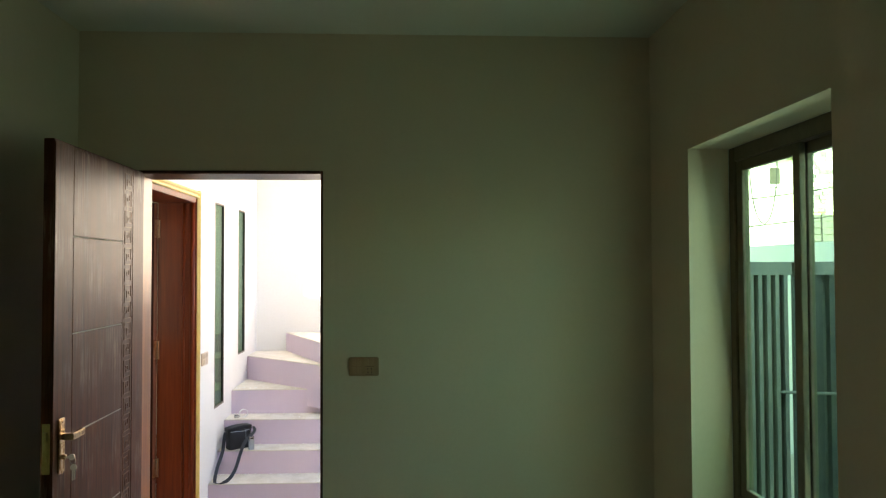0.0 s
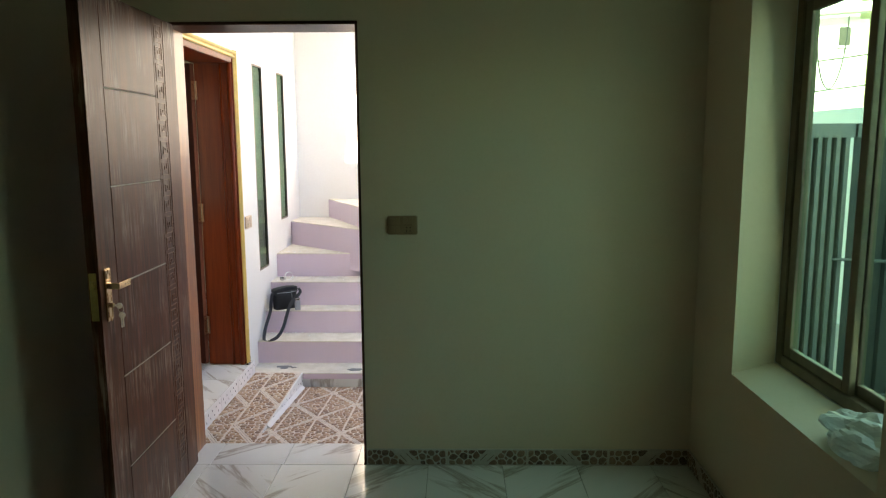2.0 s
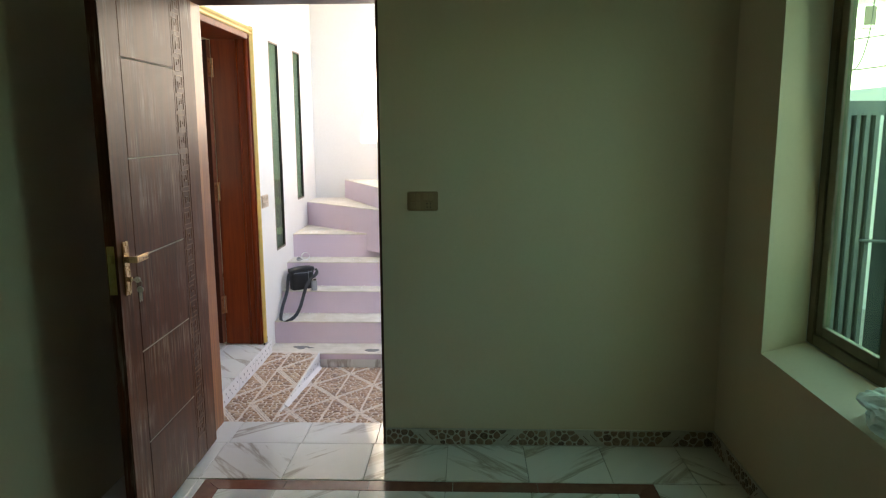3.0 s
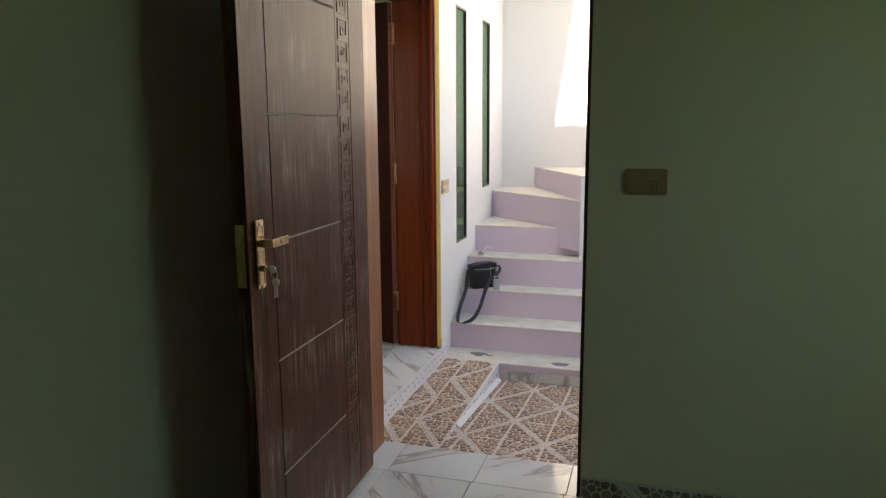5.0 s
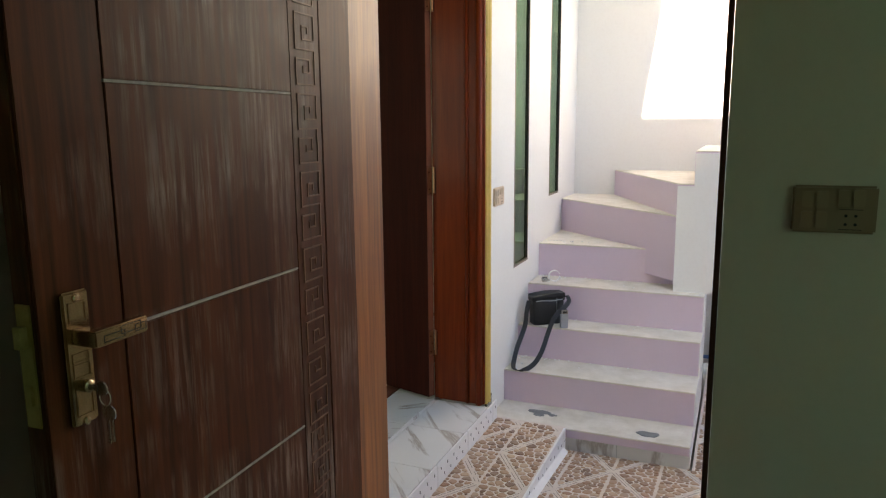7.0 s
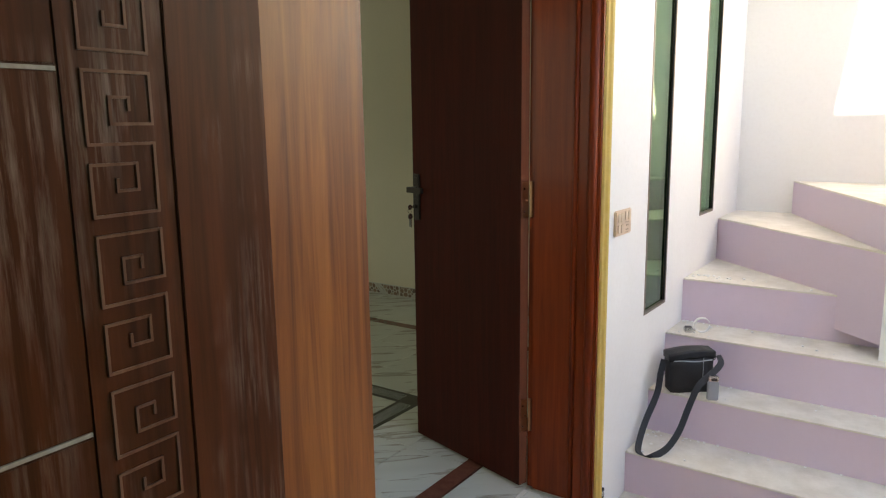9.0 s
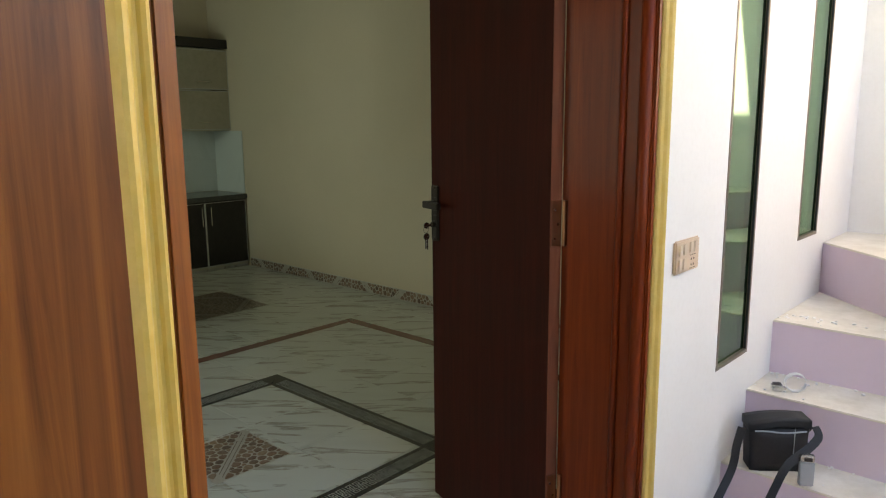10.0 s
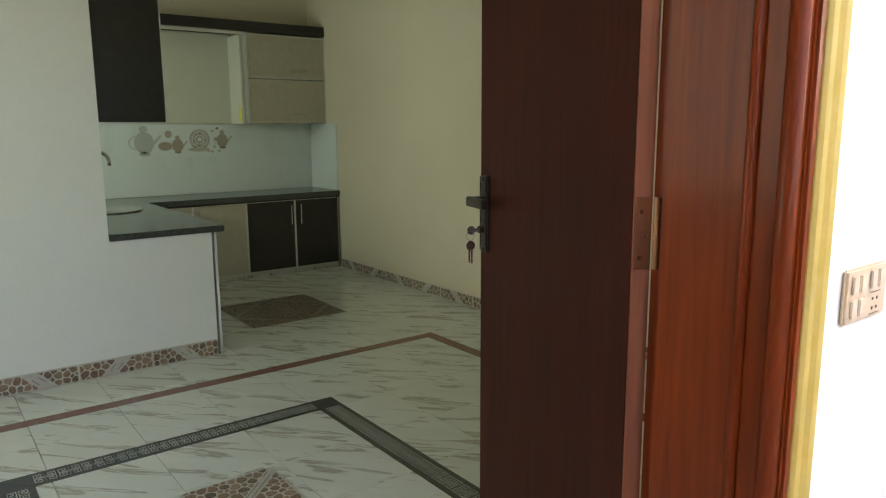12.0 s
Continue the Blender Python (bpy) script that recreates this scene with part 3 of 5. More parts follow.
def lounge_leaf():
    """Local x runs from the hinge to the free edge, the seen face looks along +y."""
    d = thing("lounge_door", "open dark red-brown flush door on coppery hinges", "door")
    part("core", boxes((0.0, 0.62, -0.040, 0.0, 0.008, 2.09)), DARKDOOR, d, "dark red-brown grained face", 0.0015)
    part("edge_band", boxes((-0.002, -0.0001, -0.039, -0.001, 0.010, 2.088)), COPPERWOOD, d, "bare reddish wooden edge")
    lever_lock(d, 0.590, 1.065, 1, True)
    for zz in (0.22, 1.02, 1.85):
        h = part("hinge", boxes((-0.0036, -0.0021, -0.036, -0.004, zz, zz + 0.125)), COPPER, d, "coppery butt hinge", 0.0005)
        bm = bmesh.new()
        lathe(bm, [(0.007, 0), (0.007, 0.125)], Matrix.Translation((-0.012, -0.043, zz)), 12)
        part("knuckle", bm, COPPER, h)
        bm = bmesh.new()
        for q in (0.02, 0.06, 0.10):
            lathe(bm, [(0.004, 0), (0.004, 0.001)], Matrix.Translation((-0.0036, -0.014 - 0.012 * (q == 0.06), zz + q)) @ Matrix.Rotation(-math.pi / 2, 4, "Y"), 10)
        part("screws", bm, STEEL, h)
    return local(d, LEAF2)


COPPERWOOD = timber("bare_red_wood", (0.20, 0.065, 0.035), (0.30, 0.11, 0.06), 1.0, 0.6)
LEAF2 = pose(-1.338, 1.576, 0.004, 0, 0, 180 - 15.5)
bedroom_leaf()
lounge_leaf()


# ---- windows ----
def bedroom_window():
    w = thing("window_1", "bronze aluminium sliding window with green glass", "window", (1.76, -0.96, 0.66))
    tagged(w, kind="structure")
    X0, X1 = 1.737, 1.80
    y0, y1, z0, z1 = WY0, WY1, WZ0 + 0.052, WZ1
    fr = bmesh.new()
    box(fr, X0, X1, y0, y0 + 0.05, z0, z1)
    box(fr, X0, X1, y1 - 0.05, y1, z0, z1)
    box(fr, X0, X1, y0 + 0.05, y1 - 0.05, z0, z0 + 0.045)
    box(fr, X0, X1, y0 + 0.05, y1 - 0.05, z1 - 0.06, z1)
    part("window_frame", fr, ALU, w, "", 0.003)
    mid = 0.5 * (y0 + y1)
    for a, b, x in ((mid - 0.02, y1 - 0.052, X0 + 0.008), (y0 + 0.052, mid + 0.03, X0 + 0.036)):
        sash = bmesh.new()
        zz0, zz1 = z0 + 0.046, z1 - 0.061
        box(sash, x, x + 0.022, a, a + 0.045, zz0, zz1)
        box(sash, x, x + 0.022, b - 0.05, b, zz0, zz1)
        box(sash, x, x + 0.022, a + 0.045, b - 0.05, zz0, zz0 + 0.04)
        box(sash, x, x + 0.022, a + 0.045, b - 0.05, zz1 - 0.04, zz1)
        s = part("sash", sash, ALU, w, "", 0.002)
        g = part("pane", boxes((x + 0.009, x + 0.013, a + 0.044, b - 0.049, zz0 + 0.039, zz1 - 0.039)), GLASS, s, "green tinted glass")
    return w


def slit_window(name, y0, y1, z0, z1):
    w = thing(name, "narrow slit window of dark green glass in a thin frame", "window", (HALL - 0.03, y0, z0))
    tagged(w, kind="structure")
    X = HALL - 0.004
    fr = bmesh.new()
    box(fr, X - 0.03, HALL + 0.002, y1 - 0.009, y1, z0, z1)
    box(fr, X - 0.03, X + 0.006, y0, y0 + 0.012, z0, z1)
    box(fr, X - 0.03, X + 0.006, y0 + 0.012, y1 - 0.009, z0, z0 + 0.012)
    box(fr, X - 0.03, X + 0.006, y0 + 0.012, y1 - 0.009, z1 - 0.012, z1)
    part("window_frame", fr, ALU, w)
    gasket = bmesh.new()
    box(gasket, X - 0.002, HALL + 0.001, y1 - 0.0120, y1 - 0.0095, z0 + 0.0125, z1 - 0.0125)
    part("gasket", gasket, CABLE, w, "black rubber gasket")
    g = part("pane", boxes((X - 0.010, X - 0.004, y0 + 0.0125, y1 - 0.0125, z0 + 0.0125, z1 - 0.0125)), MIRROR_GLASS, w, "reflective green glass")
    g.visible_shadow = False


bedroom_window()
slit_window("window_2", *W1)
slit_window("window_3", *W2)


# ---- stairs ----
TREADS = [(1.708, -0.10), (1.955, 0.070), (2.205, 0.249), (2.400, 0.445), (2.630, 0.642)]
SR = -0.115         # free side of the first flight
WIND = (-0.275, 2.47)


def stairs():
    st = thing("staircase", "lilac painted concrete stairs with bare dusty cement treads", "stairs", (-0.6, 1.7, LOW_Z))

    def step(outline, z0, z1, last=False):
        bm = bmesh.new()
        prism(bm, outline, z0, z1 - 0.007)
        riser = part("riser", bm, LILAC, st)
        bm = bmesh.new()
        cx = sum(p[0] for p in outline) / len(outline)
        cy = sum(p[1] for p in outline) / len(outline)
        grown = [(x + 0.004 * (1 if x > cx else 0), y - 0.004 * (1 if y < cy else 0)) for x, y in outline]
        prism(bm, grown, z1 - 0.007, z1)
        bmesh.ops.bevel(bm, geom=list(bm.edges), offset=0.0028, segments=2, affect="EDGES")
        part("tread", bm, CEMENT, st, "worn cement tread with dust")
        return riser

    for i, (y, z) in enumerate(TREADS):
        back = TREADS[i + 1][0] + 0.03 if i + 1 < len(TREADS) else 2.9
        low = -0.145 if i == 0 else TREADS[i - 1][1] - 0.10
        side = SR if i < 4 else SR - 0.02
        if i < 4:
            step([(HALL, y), (side, y - 0.004 * i), (side, back), (HALL, back)], low, z)
        else:
            step([(HALL, y), (side, y), (side, 2.66), (WIND[0], 2.66), (HALL, 3.3)], low, z)
    step([(HALL, 3.20), (WIND[0], WIND[1]), (WIND[0] + 0.01, 2.72), (-0.70, END), (HALL, END)], 0.50, 0.855)
    step([(-0.785, END), (WIND[0], WIND[1] + 0.0), (-0.13, WIND[1]), (-0.13, END)], 0.72, 1.028)
    step([(-0.195, WIND[1]), (0.06, WIND[1]), (0.06, END), (-0.195, END)], 0.86, 1.20)
    step([(0.025, WIND[1]), (0.28, WIND[1]), (0.28, END), (0.025, END)], 1.02, 1.375)
    step([(0.245, WIND[1]), (0.50, WIND[1]), (0.50, END), (0.245, END)], 1.18, 1.55)
    step([(0.465, WIND[1]), (0.72, WIND[1]), (0.72, END), (0.465, END)], 1.34, 1.725)
    # white sides
    bm = bmesh.new()
    to_side = Matrix(((0, 0, 1, 0), (1, 0, 0, 0), (0, 1, 0, 0), (0, 0, 0, 1)))
    outline = [(1.725, -0.21), (2.70, -0.21), (2.70, 0.60), (2.63, 0.60)]
    for (y, z) in reversed(TREADS[:-1]):
        outline += [(outline[-1][0], z - 0.014), (y + 0.006, z - 0.014)]
    outline = [p for i, p in enumerate(outline) if i == 0 or p != outline[i - 1]]
    prism(bm, outline, SR - 0.012, SR + 0.004, to_side)
    part("side_face", bm, WHITE, st, "white painted side of the stairs")
    bm = bmesh.new()
    to_front = Matrix(((1, 0, 0, 0), (0, 0, 1, 0), (0, 1, 0, 0), (0, 0, 0, 1)))
    prism(bm, [(WIND[0] - 0.002, 0.30), (-0.13, 0.42), (0.72, 1.16), (0.72, 1.712), (0.467, 1.712), (0.467, 1.537), (0.247, 1.537), (0.247, 1.362), (0.027, 1.362), (0.027, 1.187), (-0.193, 1.187),
               (-0.193, 1.015), (WIND[0] - 0.002, 1.015)], WIND[1] - 0.012, WIND[1] + 0.003, to_front)
    part("side_face", bm, WHITE, st, "white painted side of the upper flight")
    # marble skirting under the first tread
    for x0, x1 in ((-0.684, -0.44), (-0.438, SR)):
        part("skirting_tile", boxes((x0, x1, 1.722, 1.75, -0.23, -0.147)), MARBLE, st)
    # hardened cement spills
    for cx, cy, r in ((-0.845, 1.84, 0.055), (-0.775, 1.835, 0.022), (-0.30, 1.785, 0.050)):
        bm = bmesh.new()
        ring = []
        for i in range(18):
            a = math.tau * i / 18
            q = r * (0.7 + 0.6 * noise.noise(Vector((cx * 9 + math.cos(a), cy * 7 + math.sin(a), 1))))
            ring.append((cx + 1.5 * q * math.cos(a), cy + 0.8 * q * math.sin(a)))
        prism(bm, ring, TREADS[0][1] - 0.001, TREADS[0][1] + 0.0025)
        part("cement_spill", bm, STAIN, st, "grey hardened cement spill")


stairs()


# ---- pebble tiles, skirtings and key borders ----
def pebble_field(bm, lines, u0, u1, v0, v1, tile, ou, ov, place, rng, size=0.021, band=0.030, rise=0.0035, mirror=1):
    """Pebbles packed over a patch of square tiles; each tile has one diagonal band with two fine lines, mirrored from tile to tile."""
    tw, th = tile if isinstance(tile, tuple) else (tile, tile)
    diagonal = math.hypot(tw, th)

    def off_band(u, v):
        i, j = math.floor((u - ou) / tw), math.floor((v - ov) / th)
        a, b = (u - ou) / tw - i, (v - ov) / th - j
        d = (a - b) if (i * mirror + j) % 2 else (a + b - 1)
        edge = min(a * tw, (1 - a) * tw, b * th, (1 - b) * th)
        return abs(d) * tw * th / diagonal, edge
    kept, cell = {}, size * 1.2
    for r in (size, size * 0.8, size * 0.62, size * 0.5):
        for _ in range(int(10 * (u1 - u0) * (v1 - v0) / (r * r))):
            u, v = rng.uniform(u0, u1), rng.uniform(v0, v1)
            d, edge = off_band(u, v)
            if d < band / 2 + r * 0.6 or edge < r * 0.55 or min(u - u0, u1 - u, v - v0, v1 - v) < r * 0.5:
                continue
            ci, cj = int(u / cell // 1), int(v / cell // 1)
            if any((u - p) ** 2 + (v - q) ** 2 < (0.88 * (r + s)) ** 2 for a in range(ci - 2, ci + 3) for b in range(cj - 2, cj + 3) for p, q, s in kept.get((a, b), ())):
                continue
            kept.setdefault((ci, cj), []).append((u, v, r))
    def clip(poly, px, py, nx, ny):
        """Keeps the side of the line through p that lies against n."""
        out = []
        for k, (ax, ay) in enumerate(poly):
            bx, by = poly[(k + 1) % len(poly)]
            da, db = (ax - px) * nx + (ay - py) * ny, (bx - px) * nx + (by - py) * ny
            if da <= 0:
                out.append((ax, ay))
            if da * db < 0:
                f = da / (da - db)
                out.append((ax + f * (bx - ax), ay + f * (by - ay)))
        return out

    for (ci, cj), group in kept.items():
        for u, v, r in group:
            poly = [(u + 1.5 * r * math.cos(math.tau * k / 8 + 0.3), v + 1.5 * r * math.sin(math.tau * k / 8 + 0.3)) for k in range(8)]
            for a in range(ci - 3, ci + 4):
                for b in range(cj - 3, cj + 4):
                    for p, q, s in kept.get((a, b), ()):
                        d2 = math.hypot(p - u, q - v)
                        if 1e-9 < d2 < 3.2 * size and poly:
                            f = r / (r + s)
                            poly = clip(poly, u + f * (p - u), v + f * (q - v), (p - u) / d2, (q - v) / d2)
            i, j = math.floor((u - ou) / tw), math.floor((v - ov) / th)
            tu, tv = ou + i * tw, ov + j * th
            for px, py, nx, ny in ((tu + 0.004, v, -1, 0), (tu + tw - 0.004, v, 1, 0), (u, tv + 0.004, 0, -1), (u, tv + th - 0.004, 0, 1), (u0, v, -1, 0), (u1, v, 1, 0), (u, v0, 0, -1), (u, v1, 0, 1)):
                poly = clip(poly, px, py, nx, ny)
            a, b = (u - tu) / tw, (v - tv) / th
            if (i * mirror + j) % 2:
                side, nx, ny, px = (1 if a > b else -1), th / diagonal, -tw / diagonal, tu
            else:
                side, nx, ny, px = (1 if a + b > 1 else -1), th / diagonal, tw / diagonal, tu + tw
            poly = clip(poly, px + side * 0.5 * band * nx, tv + side * 0.5 * band * ny, -side * nx, -side * ny)
            if len(poly) < 3:
                continue
            cu, cv = sum(p[0] for p in poly) / len(poly), sum(p[1] for p in poly) / len(poly)
            wide = sum(math.hypot(p - cu, q - cv) for p, q in poly) / len(poly)
            if wide < 0.005:
                continue
            f = 1 - rng.uniform(0.0022, 0.0042) / wide
            poly = [(cu + f * (p - cu), cv + f * (q - cv)) for p, q in poly]
            soft = []
            for k, (ax, ay) in enumerate(poly):
                bx, by = poly[(k + 1) % len(poly)]
                soft += [(ax + 0.27 * (bx - ax), ay + 0.27 * (by - ay)), (ax + 0.73 * (bx - ax), ay + 0.73 * (by - ay))]
            low = [bm.verts.new(place(p, q, 0)) for p, q in soft]
            high = [bm.verts.new(place(cu + 0.80 * (p - cu), cv + 0.80 * (q - cv), rise)) for p, q in soft]
            bm.faces.new(high)
            n = len(soft)
            for k in range(n):
                bm.faces.new((low[k], low[(k + 1) % n], high[(k + 1) % n], high[k]))
    # two fine lines along each band
    for i in range(math.floor((u0 - ou) / tw), math.ceil((u1 - ou) / tw)):
        for j in range(math.floor((v0 - ov) / th), math.ceil((v1 - ov) / th)):
            for shift in (-0.26, 0.26):
                s, w = shift * band, 0.0022
                steps = 12
                run = []
                for k in range(steps + 1):
                    a = k / steps
                    b = a if (i * mirror + j) % 2 else 1 - a
                    run.append((ou + (i + a) * tw, ov + (j + b) * th + s * diagonal / tw))
                for (ua, va), (ub, vb) in zip(run, run[1:]):
                    mu, mv = 0.5 * (ua + ub), 0.5 * (va + vb)
                    if not (u0 + 0.02 < mu < u1 - 0.02 and v0 + 0.02 < mv < v1 - 0.02) or rng.random() < 0.12:
                        continue
                    if not (ov + j * th + 0.008 < mv < ov + (j + 1) * th - 0.008):
                        continue
                    q = [lines.verts.new(place(uu, vv + ww, 0.0012)) for uu, vv, ww in ((ua, va, -w), (ub, vb, -w), (ub, vb, w), (ua, va, w))]
                    lines.faces.new(q)


def pebbles(owner, name, *args, **kw):
    bm, lines = bmesh.new(), bmesh.new()
    pebble_field(bm, lines, *args, **kw)
    tagged(part(name, bm, PEBBLE, owner, "brown and tan pebbles of a printed tile"), kind="stuff")
    tagged(part("band_lines", lines, STRIPE, owner, "fine dark lines of the tile bands"), kind="stuff")


rng = random.Random(7)
S_FLOOR = bpy.data.objects["porch_strip"]
R_FLOOR = bpy.data.objects["porch_floor"]
slope = (LOW_Z + 0.06) / 1.45


def ramp_z(y):
    return -0.06 + slope * (min(y, 1.70) - 0.25)


pebbles(S_FLOOR, "pebbles", -1.03, -0.69, 0.252, 1.705, (0.2, 0.3), -1.09, -0.154, lambda u, v, h: (u, v, STRIP_Z - 0.004 + h), rng, mirror=0)
pebbles(R_FLOOR, "pebbles", -0.68, 1.0, 0.252, 1.698, (0.2, 0.3), -0.425, 0.02, lambda u, v, h: (u, v, ramp_z(v) - 0.004 + h), rng)
pebbles(R_FLOOR, "pebbles", -0.09, 1.0, 1.70, END - 0.02, (0.2, 0.3), -0.425, 0.02, lambda u, v, h: (u, v, LOW_Z - 0.004 + h), rng)

# doorstep riser tiles with small black dots
for k in range(5):
    y0 = 0.26 + 0.345 * k
    riser = structure("riser_tile", boxes((-1.034, -1.026, y0, min(y0 + 0.343, 1.705), STRIP_Z - 0.003, -0.001)), GLAZE, "white glazed riser tile with black dots", "tile", 0.0015)
    bm = bmesh.new()
    for j in range(5):
        for z in (-0.03, -0.065):
            yy = y0 + 0.035 + 0.069 * j + (0.034 if z < -0.05 else 0)
            if yy < min(y0 + 0.33, 1.69):
                box(bm, -1.0262, -1.0250, yy - 0.0022, yy + 0.0022, z - 0.006, z + 0.006)
    part("dot", bm, CABLE, riser)
for k in range(4):
    y0 = 0.62 + 0.345 * k
    y1 = min(y0 + 0.343, 1.705)
    riser = structure("riser_tile", boxes((-0.689, -0.679, y0, y1, ramp_z(y1) - 0.01, STRIP_Z - 0.001)), GLAZE, "white glazed riser tile with black dots", "tile", 0.0015)
    bm = bmesh.new()
    for j in range(5):
        yy = y0 + 0.035 + 0.069 * j
        zz = 0.5 * (STRIP_Z + ramp_z(yy)) + (0.008 if j % 2 else -0.008)
        if yy < y1 - 0.01:
            box(bm, -0.6792, -0.6780, yy - 0.0022, yy + 0.0022, zz - 0.006, zz + 0.006)
    part("dot", bm, CABLE, riser)
fillet = bmesh.new()
prism(fillet, [(0.0, 0.0), (0.024, 0.001), (0.0, 0.02)], 0.70, 1.66, Matrix(((1, 0, 0, -0.679), (0, 0, 1, 0), (0, 1, 0, -0.155), (0, 0, 0, 1))))
for v in fillet.verts:
    v.co.z = ramp_z(v.co.y) + max(0.0, v.co.z + 0.155) + 0.0005
    v.co.x += 0.012 * noise.noise(Vector((v.co.y * 9, 0, 0)))
structure("cement_fillet", fillet, GLAZE, "white cement smear along the step", "smear")

# corner piece of key-patterned tile beside the lounge doorway
corner = structure("key_tile", boxes((HALL, HALL + 0.009, 1.645, 1.725, -0.095, 0.02)), BLACK_TILE, "small key-patterned tile at the wall foot", "tile", 0.001)
bm = bmesh.new()
up = Matrix(((0, 0, 1, HALL + 0.009), (1, 0, 0, 0), (0, 1, 0, 0), (0, 0, 0, 1)))
for k in range(3):
    for j in range(4):
        spiral(bm, 1.662 + 0.024 * k, -0.078 + 0.026 * j, 0.017, 0.018, 0.003, 0.001, (j + k) % 2, up)
part("key_lines", bm, KEY_LINE, corner)


def skirting(name, length, height, place_m, seed):
    """A run of pebble skirting: local x along the wall, z up, the face looks along -y."""
    count = max(1, round(length / 0.37))
    step = length / count
    local_rng = random.Random(seed)
    bed = part(name, boxes(*[(i * step + 0.001, (i + 1) * step - 0.001, -0.009, 0, 0.001, height) for i in range(count)]), SKIRT, None, "", 0.0012)
    tagged(bed, label="pebble-patterned tile skirting along the wall", category="baseboard", kind="structure")
    bm, lines = bmesh.new(), bmesh.new()
    pebble_field(bm, lines, 0.003, length - 0.003, 0.004, height - 0.003, step, 0.0, -0.5 * step + 0.5 * height, lambda u, v, h: (u, -0.009 - h, v), local_rng, 0.020, 0.052, 0.002)
    for nm, b, mt in (("pebbles", bm, PEBBLE_DARK), ("band_lines", lines, STRIPE)):
        tagged(part(nm, b, mt, bed, "dark pebbles of the skirting tile" if nm == "pebbles" else ""), kind="stuff")
    bed.matrix_basis = place_m
    return bed


skirting("baseboard_north", 1.565, 0.084, pose(0.0, 0.0, 0), 1)
skirting("baseboard_east", 4.0, 0.084, pose(1.565, 0.0, 0, 0, 0, -90), 2)
skirting("baseboard_lounge", 4.9, 0.084, pose(-6.24, KN, 0), 3)
skirting("baseboard_half_wall", 1.915 + 0.6, 0.09, pose(-4.44, -0.6, 0, 0, 0, 90), 4)


# ---- marble floor tiles ----
def tile_mesh(name, w, d, mat):
    bm = boxes((-w / 2, w / 2, -d / 2, d / 2, -0.010, 0.0))
    bmesh.ops.bevel(bm, geom=[e for e in bm.edges if all(v.co.z > -0.001 for v in e.verts)], offset=0.0012, segments=1, affect="EDGES")
    me = bpy.data.meshes.new(name)
    bm.to_mesh(me)
    bm.free()
    me.materials.append(mat)
    return me


tile_cache = {}


def lay(owner, mat, x0, x1, y0, y1, turn=0, name="tile"):
    w, d = round(x1 - x0 - 0.0024, 4), round(y1 - y0 - 0.0024, 4)
    if w < 0.01 or d < 0.01:
        return
    if turn % 180:
        w, d = d, w
    key = (w, d, mat.name)
    if key not in tile_cache:
        tile_cache[key] = tile_mesh(name, w, d, mat)
    ob = new(name, tile_cache[key])
    ob.parent = owner
    ob.matrix_basis = pose((x0 + x1) / 2, (y0 + y1) / 2, 0, 0, 0, turn)
    return ob


def cuts(a, b, start, step):
    """Joint places between a and b on a grid through start."""
    k = math.ceil((a - start) / step + 1e-6)
    out = [a]
    while start + k * step < b - 1e-6:
        if start + k * step - a > 0.004:
            out.append(start + k * step)
        k += 1
    return out + [b]


def lay_field(owner, mat, x0, x1, y0, y1, sx, sy, step, turns):
    xs, ys = cuts(x0, x1, sx, step), cuts(y0, y1, sy, step)
    for i, (a, b) in enumerate(zip(xs, xs[1:])):
        for j, (c, d) in enumerate(zip(ys, ys[1:])):
            lay(owner, mat, a, b, c, d, turns(i, j))


def mitred(owner, mat, x0, x1, y0, y1, w, step, name):
    """A border ring of tiles with mitred corners, outer edge given."""
    for side in range(4):
        horizontal = side in (0, 2)
        a, b = (x0, x1) if horizontal else (y0, y1)
        edges = [a] + [a + step * k for k in range(1, int((b - a) / step))] + [b]
        for p, q in zip(edges, edges[1:]):
            pa, qa = (w if p == a else 0), (w if q == b else 0)
            g = 0.001
            if side == 0:
                out = [(p + g, y1 - g), (p + pa + g, y1 - w + g), (q - qa - g, y1 - w + g), (q - g, y1 - g)]
            elif side == 2:
                out = [(p + g, y0 + g), (q - g, y0 + g), (q - qa - g, y0 + w - g), (p + pa + g, y0 + w - g)]
            elif side == 1:
                out = [(x0 + g, p + g), (x0 + w - g, p + pa + g), (x0 + w - g, q - qa - g), (x0 + g, q - g)]
            else:
                out = [(x1 - g, p + g), (x1 - g, q - g), (x1 - w + g, q - qa - g), (x1 - w + g, p + pa + g)]
            part(name, prism(bmesh.new(), out, -0.010, 0.0), mat, owner)


BF = bpy.data.objects["floor"]
pick = lambda i, j: 90 if (i + 2 * j) % 3 == 0 else 0
lay_field(BF, MARBLE, -0.884, -0.014, 0.0, 0.25, -0.052, 0.25, 0.36, pick)
BX0, BX1, BY1, BW = -0.75, 1.19, -0.368, 0.083
lay_field(BF, MARBLE, -1.13, 1.565, BY1, 0.0, -0.06, 0.0, 0.3605, pick)
lay_field(BF, MARBLE, -1.13, BX0, -3.9, BY1, -0.06, BY1, 0.3605, pick)
lay_field(BF, MARBLE, BX1, 1.565, -3.9, BY1, -0.06, BY1, 0.3605, pick)
lay_field(BF, MARBLE, BX0 + BW, BX1 - BW, -3.55 + BW, BY1 - BW, -0.06, BY1 - BW, 0.3605, pick)
mitred(BF, BROWN_TILE, BX0, BX1, -3.55, BY1, BW, 0.3605, "border_tile")

